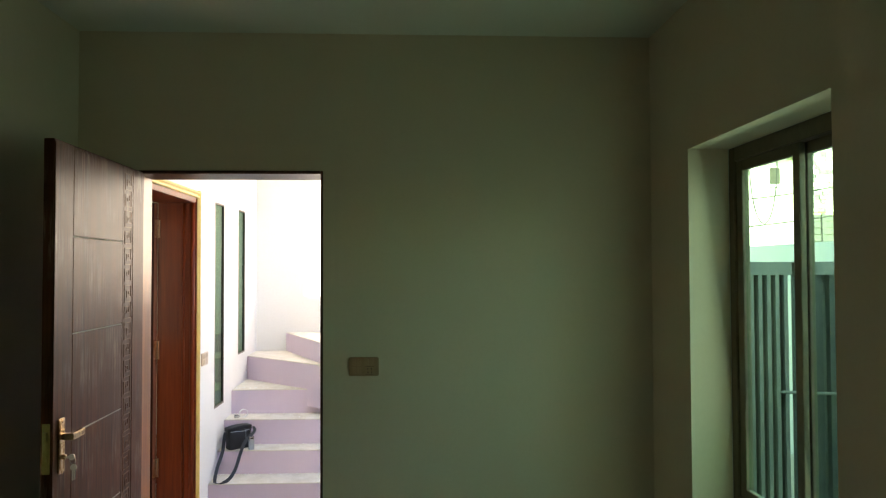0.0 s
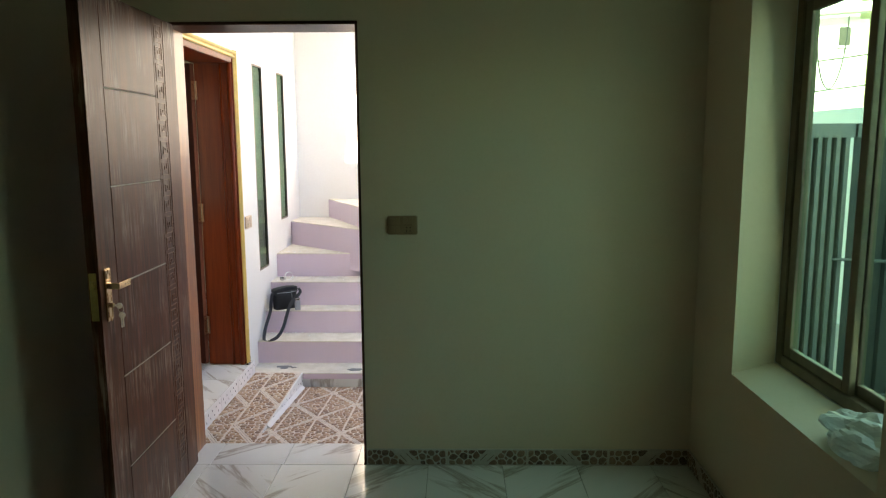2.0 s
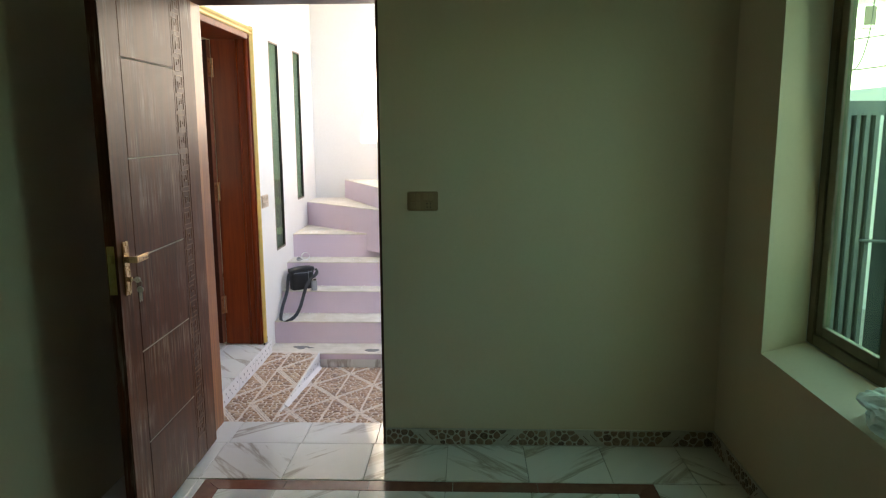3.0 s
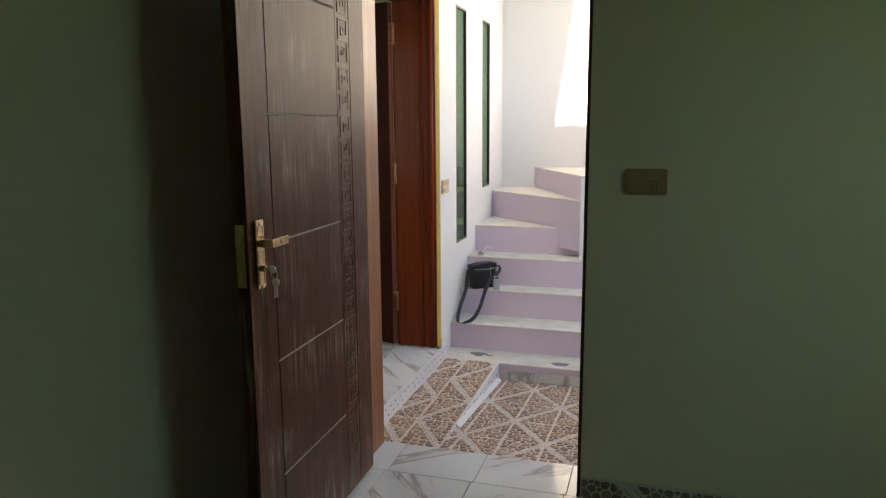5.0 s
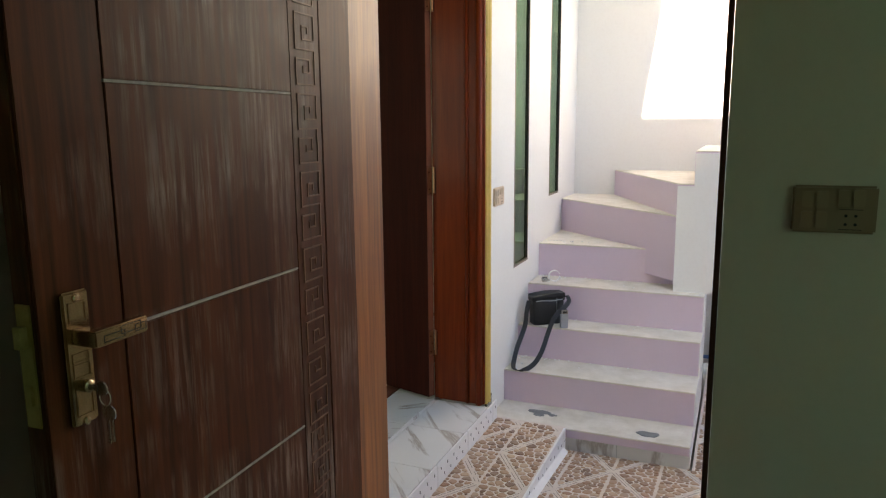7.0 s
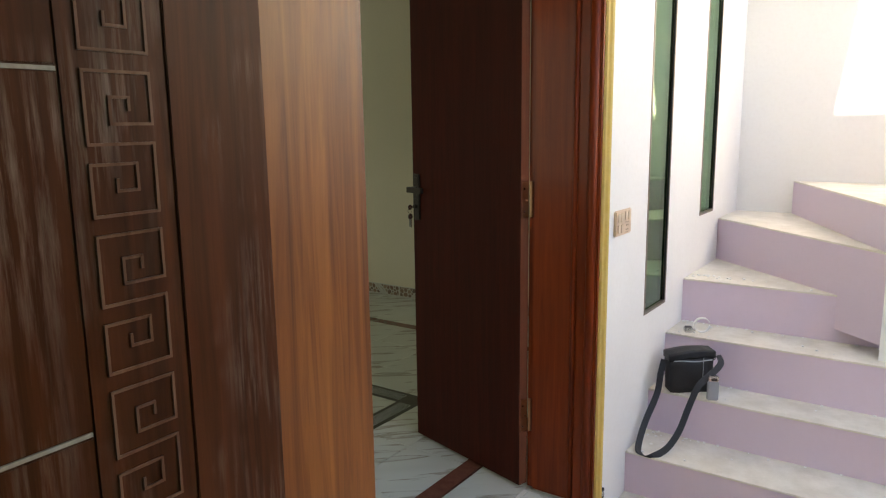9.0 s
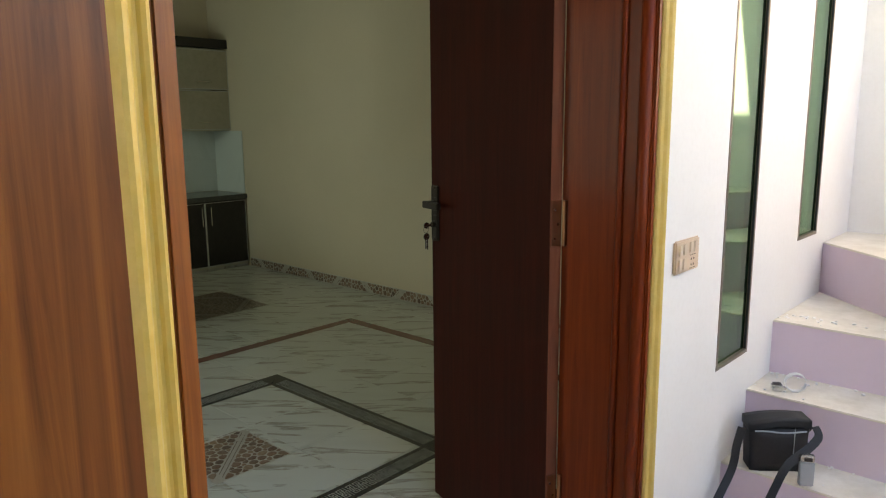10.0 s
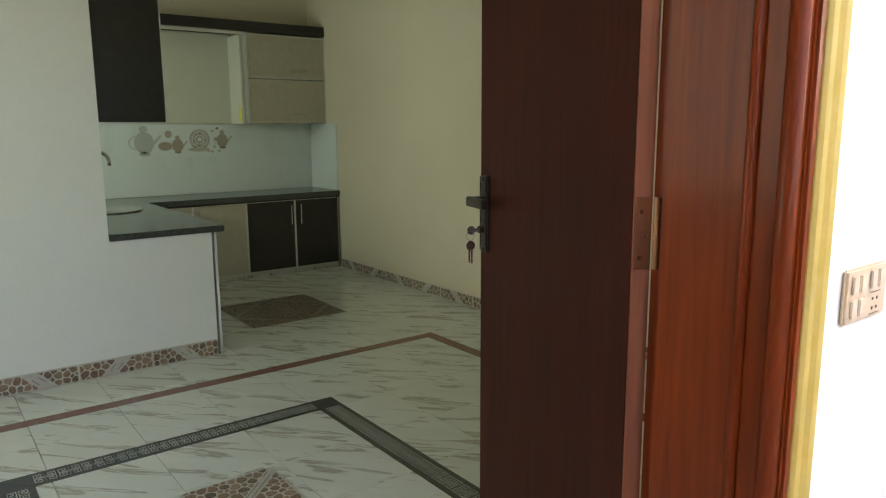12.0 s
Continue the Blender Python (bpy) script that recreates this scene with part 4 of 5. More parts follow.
LF = bpy.data.objects["lounge_floor"]
RX0, RX1, RY0, RY1, RW = -3.472, -2.14, 0.735, 2.108, 0.115      # black key ring
QX0, QX1, QY0, QY1 = -2.982, -2.617, 1.242, 1.59                  # pebble square within it
OX0, OX1, OY0, OY1, OW = -4.045, -1.55, -0.30, 3.12, 0.075       # brown ring
MX0, MX1, MY0, MY1 = -5.50, -4.82, 2.275, 2.96                   # pebble mat in the kitchen
flat = lambda i, j: 0 if (3 * i + j) % 5 else 180
for a in ((RX0 + RW, QX0, RY0 + RW, RY1 - RW), (QX1, RX1 - RW, RY0 + RW, RY1 - RW), (QX0, QX1, RY0 + RW, QY0), (QX0, QX1, QY1, RY1 - RW),
          (OX0 + OW, RX0, OY0 + OW, OY1 - OW), (RX1, OX1 - OW, OY0 + OW, OY1 - OW), (RX0, RX1, OY0 + OW, RY0), (RX0, RX1, RY1, OY1 - OW),
          (OX1, LOUNGE, -1.5, KN), (OX0, OX1, -1.5, OY0), (OX0, OX1, OY1, KN),
          (MX1, OX0, 1.93, KN), (-4.44, OX0, -1.5, 1.93), (MX0, MX1, MY1, KN), (MX0, MX1, 0.0, MY0), (-6.4, MX0, 0.0, KN), (MX1, -4.56, 0.0, 1.93)):
    lay_field(LF, MARBLE_K, *a, -2.995, 0.905, 0.3635, flat)
lay_field(LF, MARBLE, LOUNGE, -1.036, D2Y0 + 0.036, D2Y1 - 0.036, -1.30, 0.905, 0.3635, lambda i, j: 90)
mitred(LF, BROWN_TILE, OX0, OX1, OY0, OY1, OW, 0.545, "border_tile")
mitred(LF, BLACK_TILE, RX0, RX1, RY0, RY1, RW, 0.3635, "key_border_tile")


def key_module(bm, w, h, t, raised, m):
    """Four square hooks that run into one another, one repeat of the border."""
    hook = ((.0, .12, .88, .12), (.88, .12, .88, .90), (.88, .90, .30, .90), (.30, .90, .30, .38), (.30, .38, .62, .38), (.62, .38, .62, .64), (.0, .12, .0, 1.0))
    for sx, sy in ((1, 1), (-1, 1), (1, -1), (-1, -1)):
        for x0, y0, x1, y1 in hook:
            ax, bx = sorted((sx * x0 * w / 2, sx * x1 * w / 2))
            ay, by = sorted((sy * y0 * h / 2, sy * y1 * h / 2))
            box(bm, ax - t / 2, bx + t / 2, ay - t / 2, by + t / 2, 0, raised, m)


bm = bmesh.new()
for side in range(4):
    a, b = (RX0, RX1) if side % 2 == 0 else (RY0, RY1)
    n = int((b - a - 2 * RW) / 0.080)
    for k in range(-1, n + 1):
        c = a + RW + (k + 0.5) * (b - a - 2 * RW) / n
        if side == 0:
            m = Matrix.Translation((c, RY1 - RW / 2, 0))
        elif side == 2:
            m = Matrix.Translation((c, RY0 + RW / 2, 0))
        else:
            m = Matrix.Translation(((RX0 + RW / 2) if side == 1 else (RX1 - RW / 2), c, 0)) @ Matrix.Rotation(math.pi / 2, 4, "Z")
        if k < 0 or k >= n:
            continue
        key_module(bm, 0.080, 0.070, 0.0032, 0.0008, m)
part("key_lines", bm, KEY_LINE, LF, "silver key pattern of the border")
for rect, seed in (((QX0, QX1, QY0, QY1), 11), ((MX0, MX1, MY0, MY1), 12)):
    bed = part("pebble_tile", boxes((rect[0] + 0.002, rect[1] - 0.002, rect[2] + 0.002, rect[3] - 0.002, -0.011, -0.0015)), SKIRT if seed == 11 else MAT_GROUND, LF, "pebble-patterned inset tile")
    bm, lines = bmesh.new(), bmesh.new()
    pebble_field(bm, lines, *[v + s for v, s in zip(rect, (0.006, -0.006, 0.006, -0.006))], 0.3635, rect[0], rect[2], lambda u, v, h: (u, v, -0.0015 + h), random.Random(seed), 0.022, 0.036, 0.002)
    tagged(part("pebbles", bm, PEBBLE_DARK if seed == 11 else PEBBLE_MAT, bed), kind="stuff")
    tagged(part("band_lines", lines, STRIPE, bed), kind="stuff")


# ---- kitchen ----
def front(name, x, y0, y1, z0, z1, mat, owner, label, handle=None):
    """A cabinet front that looks along +x, with a thin silver edge and a bar handle."""
    d = part(name, boxes((x, x + 0.018, y0 + 0.003, y1 - 0.003, z0 + 0.003, z1 - 0.003)), mat, owner, label, 0.0015)
    bm = bmesh.new()
    for q in ((y0 + 0.0015, y1 - 0.0015, z0 + 0.0015, z0 + 0.009), (y0 + 0.0015, y1 - 0.0015, z1 - 0.009, z1 - 0.0015), (y0 + 0.0015, y0 + 0.008, z0 + 0.009, z1 - 0.009), (y1 - 0.008, y1 - 0.0015, z0 + 0.009, z1 - 0.009)):
        box(bm, x + 0.006, x + 0.0195, *q)
    part("edge_strip", bm, EDGE_STRIP, d)
    if handle:
        hy0, hy1, hz0, hz1 = handle
        bm = bmesh.new()
        box(bm, x + 0.040, x + 0.048, hy0, hy1, hz0, hz1)
        if hy1 - hy0 > hz1 - hz0:
            for e in (hy0 + 0.01, hy1 - 0.018):
                box(bm, x + 0.018, x + 0.040, e, e + 0.008, hz0, hz1)
        else:
            for e in (hz0 + 0.01, hz1 - 0.018):
                box(bm, x + 0.018, x + 0.040, hy0, hy1, e, e + 0.008)
        part("handle", bm, STEEL, d, "slim steel bar handle")
    return d


def kitchen():
    top = 0.735
    deep = Matrix.Translation((-0.23, 0.621, 1.208)) @ Matrix.Diagonal((1, 1.042, 1.042, 1)) @ Matrix.Translation((0, -0.621, -1.24))
    along_back = []

    def back_thing(*a):
        along_back.append(thing(*a))
        return along_back[-1]
    # wall cabinet
    c = back_thing("wall_cabinet", "beige wall cabinet with two lift-up flaps and silver edges", "cabinet", (-6.4, 3.25, 1.33))
    part("body", boxes((KX + 0.012, -6.262, 3.585, 3.60, 1.325, 2.05), (KX + 0.012, -6.262, 2.905, 3.585, 1.325, 1.34), (KX + 0.012, -6.262, 2.905, 3.585, 2.03, 2.05), (KX + 0.012, KX + 0.02, 2.905, 3.585, 1.34, 2.03)), CABINET_INNER, c, "cream board carcass")
    part("side_panel", boxes((KX + 0.012, -6.262, 2.89, 2.905, 1.325, 2.05)), CABINET_BEIGE, c, "beige side panel")
    part("front_edge", boxes((-6.262, -6.235, 2.875, 2.905, 1.325, 2.05)), EDGE_STRIP, c, "pale aluminium edge post")
    front("flap", -6.258, 2.908, 3.60, 1.335, 1.685, CABINET_BEIGE, c, "glossy beige flap", (3.27, 3.42, 1.40, 1.408))
    front("flap", -6.258, 2.908, 3.60, 1.690, 2.04, CABINET_BEIGE, c, "glossy beige flap", (3.27, 3.42, 1.755, 1.763))
    c = back_thing("open_shelf_unit", "open cream wall unit without doors", "cabinet", (-6.4, 2.4, 1.33))
    part("back_panel", boxes((KX + 0.012, KX + 0.022, 1.30, 2.872, 1.33, 2.05)), CABINET_INNER, c, "cream back panel")
    part("side_panel", boxes((KX + 0.022, -6.265, 2.855, 2.872, 1.325, 2.03)), CABINET_INNER, c)
    part("sticker", boxes((-6.335, -6.300, 2.8515, 2.8548, 1.345, 1.45)), YELLOW, c, "yellow paper sticker")
    part("front_rail", boxes((-6.275, -6.24, 1.30, 2.872, 2.03, 2.052)), EDGE_STRIP, c, "pale aluminium rail")
    c = back_thing("pelmet", "long glossy black pelmet board above the wall cabinets", "pelmet", (-6.4, 2.5, 2.06))
    part("board", boxes((KX + 0.002, -6.225, 1.30, 3.60, 2.056, 2.135)), CABINET_BLACK, c, "", 0.002)
    # tall hanging unit above the peninsula
    c = thing("hanging_cabinet", "glossy black hanging cabinet above the peninsula", "cabinet", (-4.7, 1.56, 1.30))
    part("body", boxes((-4.86, -4.475, 1.392, 1.715, 1.30, 2.42)), CABINET_BLACK, c, "", 0.002)
    part("front_panel", boxes((-4.474, -4.455, 1.392, 1.718, 1.298, 2.42)), CABINET_BLACK, c, "glossy black panel", 0.002)
    part("edge_strip", boxes((-4.475, -4.453, 1.718, 1.724, 1.298, 2.42), (-4.475, -4.453, 1.392, 1.718, 1.288, 1.2975)), EDGE_STRIP, c)
    # worktop
    w = back_thing("worktop", "dark green-black granite worktop along the back wall", "worktop", (-5.5, 1.8, 0.7))
    part("slab", boxes((KX, -6.02, 0.0, 3.60, 0.712, top + 0.02)), GRANITE, w, "", 0.004)
    part("edge_strip", boxes((-6.04, -6.024, 0.02, 3.59, 0.700, 0.7115)), CABINET_BLACK, w)
    w = thing("worktop", "dark granite worktop of the kitchen peninsula", "worktop", (-4.8, 1.0, 0.7))
    part("slab", boxes((-5.10, -4.565, 0.0, 1.3885, 0.7005, top), (-6.247, -4.425, 1.392, 1.985, 0.7005, top)), GRANITE, w, "thick peninsula slab", 0.004)
    # base cabinets along the back wall
    units = [(0.65, 1.30, CABINET_BEIGE), (1.30, 1.95, CABINET_BEIGE), (1.95, 2.33, CABINET_BEIGE), (2.33, 2.755, CABINET_BEIGE), (2.755, 3.175, CABINET_BLACK), (3.175, 3.585, CABINET_BLACK)]
    for i, (y0, y1, mat) in enumerate(units):
        kind = "black" if mat is CABINET_BLACK else "beige"
        c = back_thing("base_cabinet", f"{kind} glossy base cabinet with a silver edged door", "cabinet", (-6.3, y0, 0.1), "kitchen base cabinets")
        part("body", boxes((KX, -6.052, y0, y1, 0.105, 0.699)), CABINET_INNER, c)
        h = y1 - 0.045 if i % 2 == 0 else y0 + 0.04
        front("door", -6.05, y0, y1, 0.125, 0.705, mat, c, f"{kind} gloss door", (h, h + 0.008, 0.50, 0.66))
    plinth = part("kitchen_plinth", boxes((KX, -6.07, 0.0, 3.62, 0.0, 0.104)), MARBLE_K)
    along_back.append(plinth)
    tagged(plinth, label="marble plinth under the base cabinets", category="plinth")
    c = thing("base_cabinet", "cream base cabinet under the peninsula", "cabinet", (-4.8, 1.0, 0.1), "kitchen base cabinets")
    part("body", boxes((-5.05, -4.562, 0.05, 1.39, 0.0, 0.699), (-6.26, -4.562, 1.3905, 1.93, 0.0, 0.699)), CABINET_INNER, c)
    part("end_panel", boxes((-6.26, -4.45, 1.931, 1.945, 0.0, 0.699)), WHITE_PLASTIC, c, "white end panel")
    # sink
    s = thing("kitchen_sink", "steel sink with a swan-neck tap", "sink", (-5.6, 1.6, top))
    ring = bmesh.new()
    lathe(ring, [(0.18, 0.0), (0.205, 0.004), (0.20, 0.009), (0.18, 0.007), (0.15, 0.001)], Matrix.Translation((-5.60, 1.655, top)) @ Matrix.Diagonal((1.2, 0.95, 1, 1)), 28)
    part("bowl_rim", ring, STEEL, s, "bright oval steel rim", smooth=True)
    tap = bmesh.new()
    lathe(tap, [(0.025, 0), (0.025, 0.03), (0.014, 0.04), (0.014, 0.32)], Matrix.Translation((-5.45, 1.50, top)), 14)
    tube(tap, [(-5.45, 1.50 + 0.07 - 0.07 * math.cos(a), top + 0.32 + 0.07 * math.sin(a)) for a in (math.pi * i / 10 for i in range(11))] + [(-5.45, 1.64, top + 0.30)], 0.011, 10)
    part("tap", tap, STEEL, s, "polished steel tap", smooth=True)
    # tiled splashback
    sb = back_thing("splashback", "pale marble-look wall tiles with a crockery print", "splashback", (KX, 2.0, 0.76))
    for k in range(8):
        y1 = 3.60 - 0.60 * k
        y0 = max(y1 - 0.600, 0.002)
        if y1 < 0.1:
            break
        for z0, z1 in ((0.757, 1.0565), (1.0565, 1.325)):
            part("wall_tile", boxes((KX, KX + 0.009, y0, y1 - 0.0003, z0, z1 - 0.0003)), BACKSPLASH, sb)
    part("wall_tile", boxes((KX + 0.0095, -6.05, 3.592, 3.60, 0.757, 1.325)), BACKSPLASH, sb)
    X = Matrix(((0, 0, 1, KX + 0.009), (1, 0, 0, 0), (0, 1, 0, 0), (0, 0, 0, 1)))

    def disc(bm, y, z, a, b, lo=0.0, hi=0.0012, n=18):
        prism(bm, [(y + a * math.cos(math.tau * i / n), z + b * math.sin(math.tau * i / n)) for i in range(n)], lo, hi, X)

    def jug(y, z, s, mat_ob):
        bm = bmesh.new()
        disc(bm, y, z, 0.060 * s, 0.070 * s)
        disc(bm, y, z + 0.085 * s, 0.026 * s, 0.022 * s)
        disc(bm, y, z - 0.072 * s, 0.036 * s, 0.014 * s)
        prism(bm, [(y + 0.05 * s, z), (y + 0.10 * s, z + 0.05 * s), (y + 0.11 * s, z + 0.04 * s), (y + 0.055 * s, z - 0.025 * s)], 0, 0.001, X)
        for i in range(8):
            a, b = (math.pi * (0.5 + i / 8), math.pi * (0.5 + (i + 1) / 8))
            r0, r1 = 0.036 * s, 0.044 * s
            prism(bm, [(y - 0.05 * s + r0 * math.cos(a), z + r0 * math.sin(a)), (y - 0.05 * s + r0 * math.cos(b), z + r0 * math.sin(b)), (y - 0.05 * s + r1 * math.cos(b), z + r1 * math.sin(b)), (y - 0.05 * s + r1 * math.cos(a), z + r1 * math.sin(a))], 0, 0.0011, X)
        tagged(part("crockery_print", bm, mat_ob, sb, "printed teapot"), kind="stuff")

    jug(2.40, 1.155, 0.75, DECAL)
    jug(2.77, 1.19, 0.8, DECAL)
    jug(2.14, 1.18, 1.25, DECAL_PALE)
    bm = bmesh.new()
    for r in (0.085, 0.06, 0.035):
        n = 22
        for i in range(n):
            a, b = math.tau * i / n, math.tau * (i + 1) / n
            prism(bm, [(2.58 + q * math.cos(t), 1.20 + q * math.sin(t)) for q, t in ((r, a), (r, b), (r - 0.02, b), (r - 0.02, a))], 0, 0.001, X)
    disc(bm, 2.57, 1.12, 0.09, 0.018)
    tagged(part("crockery_print", bm, DECAL, sb, "printed plate"), kind="stuff")
    bm = bmesh.new()
    disc(bm, 2.30, 1.15, 0.055, 0.035)
    disc(bm, 2.33, 1.245, 0.028, 0.030)
    for y, z in ((2.70, 1.14), (2.68, 1.10), (2.715, 1.20), (2.69, 1.27), (2.73, 1.29), (2.65, 1.105), (2.74, 1.105)):
        disc(bm, y, z, 0.013, 0.011, n=8)
    tagged(part("crockery_print", bm, DECAL, sb, "printed cups and sweets"), kind="stuff")
    for ob in along_back:
        ob.matrix_basis = deep @ ob.matrix_basis


kitchen()


# ---- small things ----
def switch_plate(m, w, h, layout, shell, button):
    """Local x across, z up, the face looks along -y."""
    s = thing("light_switch", "tan plastic switch plate with rockers and sockets", "switch")
    part("plate", boxes((-w / 2, w / 2, -0.010, 0, -h / 2, h / 2)), shell, s, "", 0.004)
    for kind, x, z in layout:
        if kind == "rocker":
            part("rocker", boxes((x - 0.0105, x + 0.0105, -0.0145, -0.0098, z - 0.016, z + 0.016)), button, s, "", 0.002)
        else:
            bm = bmesh.new()
            for dx, dz in ((-0.008, 0.007), (0.008, 0.007), (-0.008, -0.009), (0.008, -0.009)):
                lathe(bm, [(0.0028, 0), (0.0028, 0.0006)], Matrix.Translation((x + dx, -0.010, z + dz)) @ Matrix.Rotation(math.pi / 2, 4, "X"), 10)
            part("socket_holes", bm, PLATE_DARK, s, "dark socket holes")
            for e in (-0.0185, 0.0185):
                part("socket_groove", boxes((x - 0.019, x + 0.019, -0.0106, -0.0098, z + e - 0.0005, z + e + 0.0005)), PLATE_DARK, s)
    return local(s, m)


PLATE_LIGHT = material("tan_rocker", (0.38, 0.255, 0.15), 0.3)
# lighter copies of the tan plate and rocker: the hall's brightness put into colour
PLATE_LIT = material("tan_plate_lit", (0.62, 0.46, 0.31), 0.3)
ROCKER_LIT = material("tan_rocker_lit", (0.74, 0.60, 0.45), 0.25)
switch_plate(pose(0.190, 0.0, 1.18), 0.140, 0.088,
             [("rocker", -0.045, 0.019), ("rocker", -0.021, 0.019), ("rocker", -0.045, -0.019), ("rocker", -0.021, -0.019), ("rocker", 0.015, 0.022), ("rocker", 0.039, 0.022), ("socket", 0.028, -0.018)], PLATE, PLATE_LIGHT)
switch_plate(pose(HALL, 1.835, 0.996, 0, 0, 90), 0.150, 0.092,
             [("rocker", -0.050, 0.020), ("rocker", -0.022, 0.020), ("rocker", 0.018, 0.022), ("rocker", 0.046, 0.022), ("rocker", -0.050, -0.020), ("rocker", -0.022, -0.020), ("socket", 0.032, -0.020)], PLATE_LIT, ROCKER_LIT)


def shoulder_bag():
    b = thing("shoulder_bag", "black nylon shoulder bag on a stair tread, strap hanging down", "bag")
    w, d, h = 0.178, 0.070, 0.168
    bm = boxes((-w / 2, w / 2, -d, 0, 0, h * 0.86))
    bmesh.ops.subdivide_edges(bm, edges=list(bm.edges), cuts=4, use_grid_fill=True)
    for v in bm.verts:
        x, y, z = v.co
        v.co.y += -0.010 * math.cos(math.pi * x / w) * math.sin(math.pi * min(1, z / h)) * (1 if y < -d / 2 else -0.3)
        v.co.x *= 0.94 + 0.07 * z / h
        v.co += 0.004 * noise.noise_vector(Vector((x * 14, y * 14, z * 14)))
    for v in bm.verts:
        if v.co.z < 0.02:
            v.co.z = max(v.co.z, 0.0)
    part("body", bm, LEATHER, b, smooth=True)
    bm = boxes((-w / 2 - 0.004, w / 2 + 0.004, -d - 0.006, 0.004, h * 0.84, h))
    bmesh.ops.subdivide_edges(bm, edges=list(bm.edges), cuts=3, use_grid_fill=True)
    for v in bm.verts:
        x, y, z = v.co
        v.co.z += 0.010 * math.cos(math.pi * x / w) + 0.012 * x / w
        v.co.y += 0.012 * (z / h - 0.9)
        v.co += 0.004 * noise.noise_vector(Vector((x * 11 + 3, y * 11, z * 11)))
    part("flap", bm, LEATHER, b, "zipped top flap", smooth=True)
    zipper = bmesh.new()
    tube(zipper, [(-w / 2 + 0.01 + k * (w - 0.02) / 8, -d - 0.008 - 0.006 * math.sin(math.pi * k / 8), h * 0.82 + 0.002 * math.sin(k)) for k in range(9)], 0.0026, 6)
    part("zip", zipper, GREY_PLASTIC, b, "grey zip line")
    tube_v = bmesh.new()
    tube(tube_v, [(w * 0.24, -d - 0.010, 0.03 + k * 0.02) for k in range(7)], 0.0014, 6)
    part("seam", tube_v, GREY_PLASTIC, b)
    ring = bmesh.new()
    tube(ring, [(w / 2 + 0.012 + 0.011 * math.cos(a), -d * 0.5, h * 0.80 + 0.012 * math.sin(a)) for a in (math.tau * i / 12 for i in range(13))], 0.0022, 6)
    part("strap_ring", ring, ANTIQUE, b, "dark metal ring")
    local(b, pose(-0.962, 2.262, TREADS[2][1] + 0.001, 0, 0, 38) @ Matrix.Translation((0.036, 0.03, 0)))
    return b


def ribbon(points, width, thick, lean):
    """A flat strap through points; lean gives the direction of its width."""
    pts = [Vector(p) for p in points]
    fine = []
    for i in range(len(pts) - 1):
        p0, p1, p2, p3 = pts[max(i - 1, 0)], pts[i], pts[i + 1], pts[min(i + 2, len(pts) - 1)]
        for k in range(5):
            t = k / 5
            fine.append(0.5 * (2 * p1 + (p2 - p0) * t + (2 * p0 - 5 * p1 + 4 * p2 - p3) * t * t + (3 * p1 - p0 - 3 * p2 + p3) * t ** 3))
    fine.append(pts[-1])
    bm, rings = bmesh.new(), []
    for i, p in enumerate(fine):
        d = (fine[min(i + 1, len(fine) - 1)] - fine[max(i - 1, 0)]).normalized()
        side = (Vector(lean) - d * d.dot(Vector(lean))).normalized()
        up = d.cross(side)
        rings.append([bm.verts.new(p + a * side * width / 2 + b * up * thick / 2) for a, b in ((-1, -1), (1, -1), (1, 1), (-1, 1))])
    for a, b in zip(rings, rings[1:]):
        for i in range(4):
            bm.faces.new((a[i], a[(i + 1) % 4], b[(i + 1) % 4], b[i]))
    bm.faces.new(rings[0][::-1])
    bm.faces.new(rings[-1])
    return bm


bag = shoulder_bag()
strap = ribbon([(-1.006, 2.195, 0.39), (-1.014, 2.180, 0.33), (-1.020, 2.165, 0.25), (-1.034, 2.07, 0.155), (-1.032, 1.995, 0.085), (-1.008, 1.955, 0.073), (-0.965, 1.955, 0.074), (-0.925, 2.01, 0.095), (-0.898, 2.07, 0.15),
                (-0.880, 2.135, 0.24), (-0.858, 2.18, 0.315), (-0.822, 2.245, 0.355), (-0.806, 2.29, 0.385), (-0.822, 2.305, 0.410)], 0.026, 0.0025, (0.75, 0.55, -0.30))
ob = part("strap", strap, LEATHER, bag, "wide black webbing strap")


def power_bank():
    p = thing("lighter_case", "small grey plastic case standing on the tread beside the bag", "case")
    part("body", boxes((-0.021, 0.021, -0.011, 0.011, 0.0, 0.078)), GREY_PLASTIC, p, "", 0.003)
    part("cap", boxes((-0.020, 0.020, -0.010, 0.010, 0.0785, 0.100)), STEEL, p, "shiny metal cap", 0.003)
    part("clip", boxes((-0.010, 0.012, -0.0135, -0.0112, 0.083, 0.093)), ANTIQUE, p)
    local(p, pose(-0.815, 2.218, TREADS[2][1] + 0.001, 0, 0, 30))


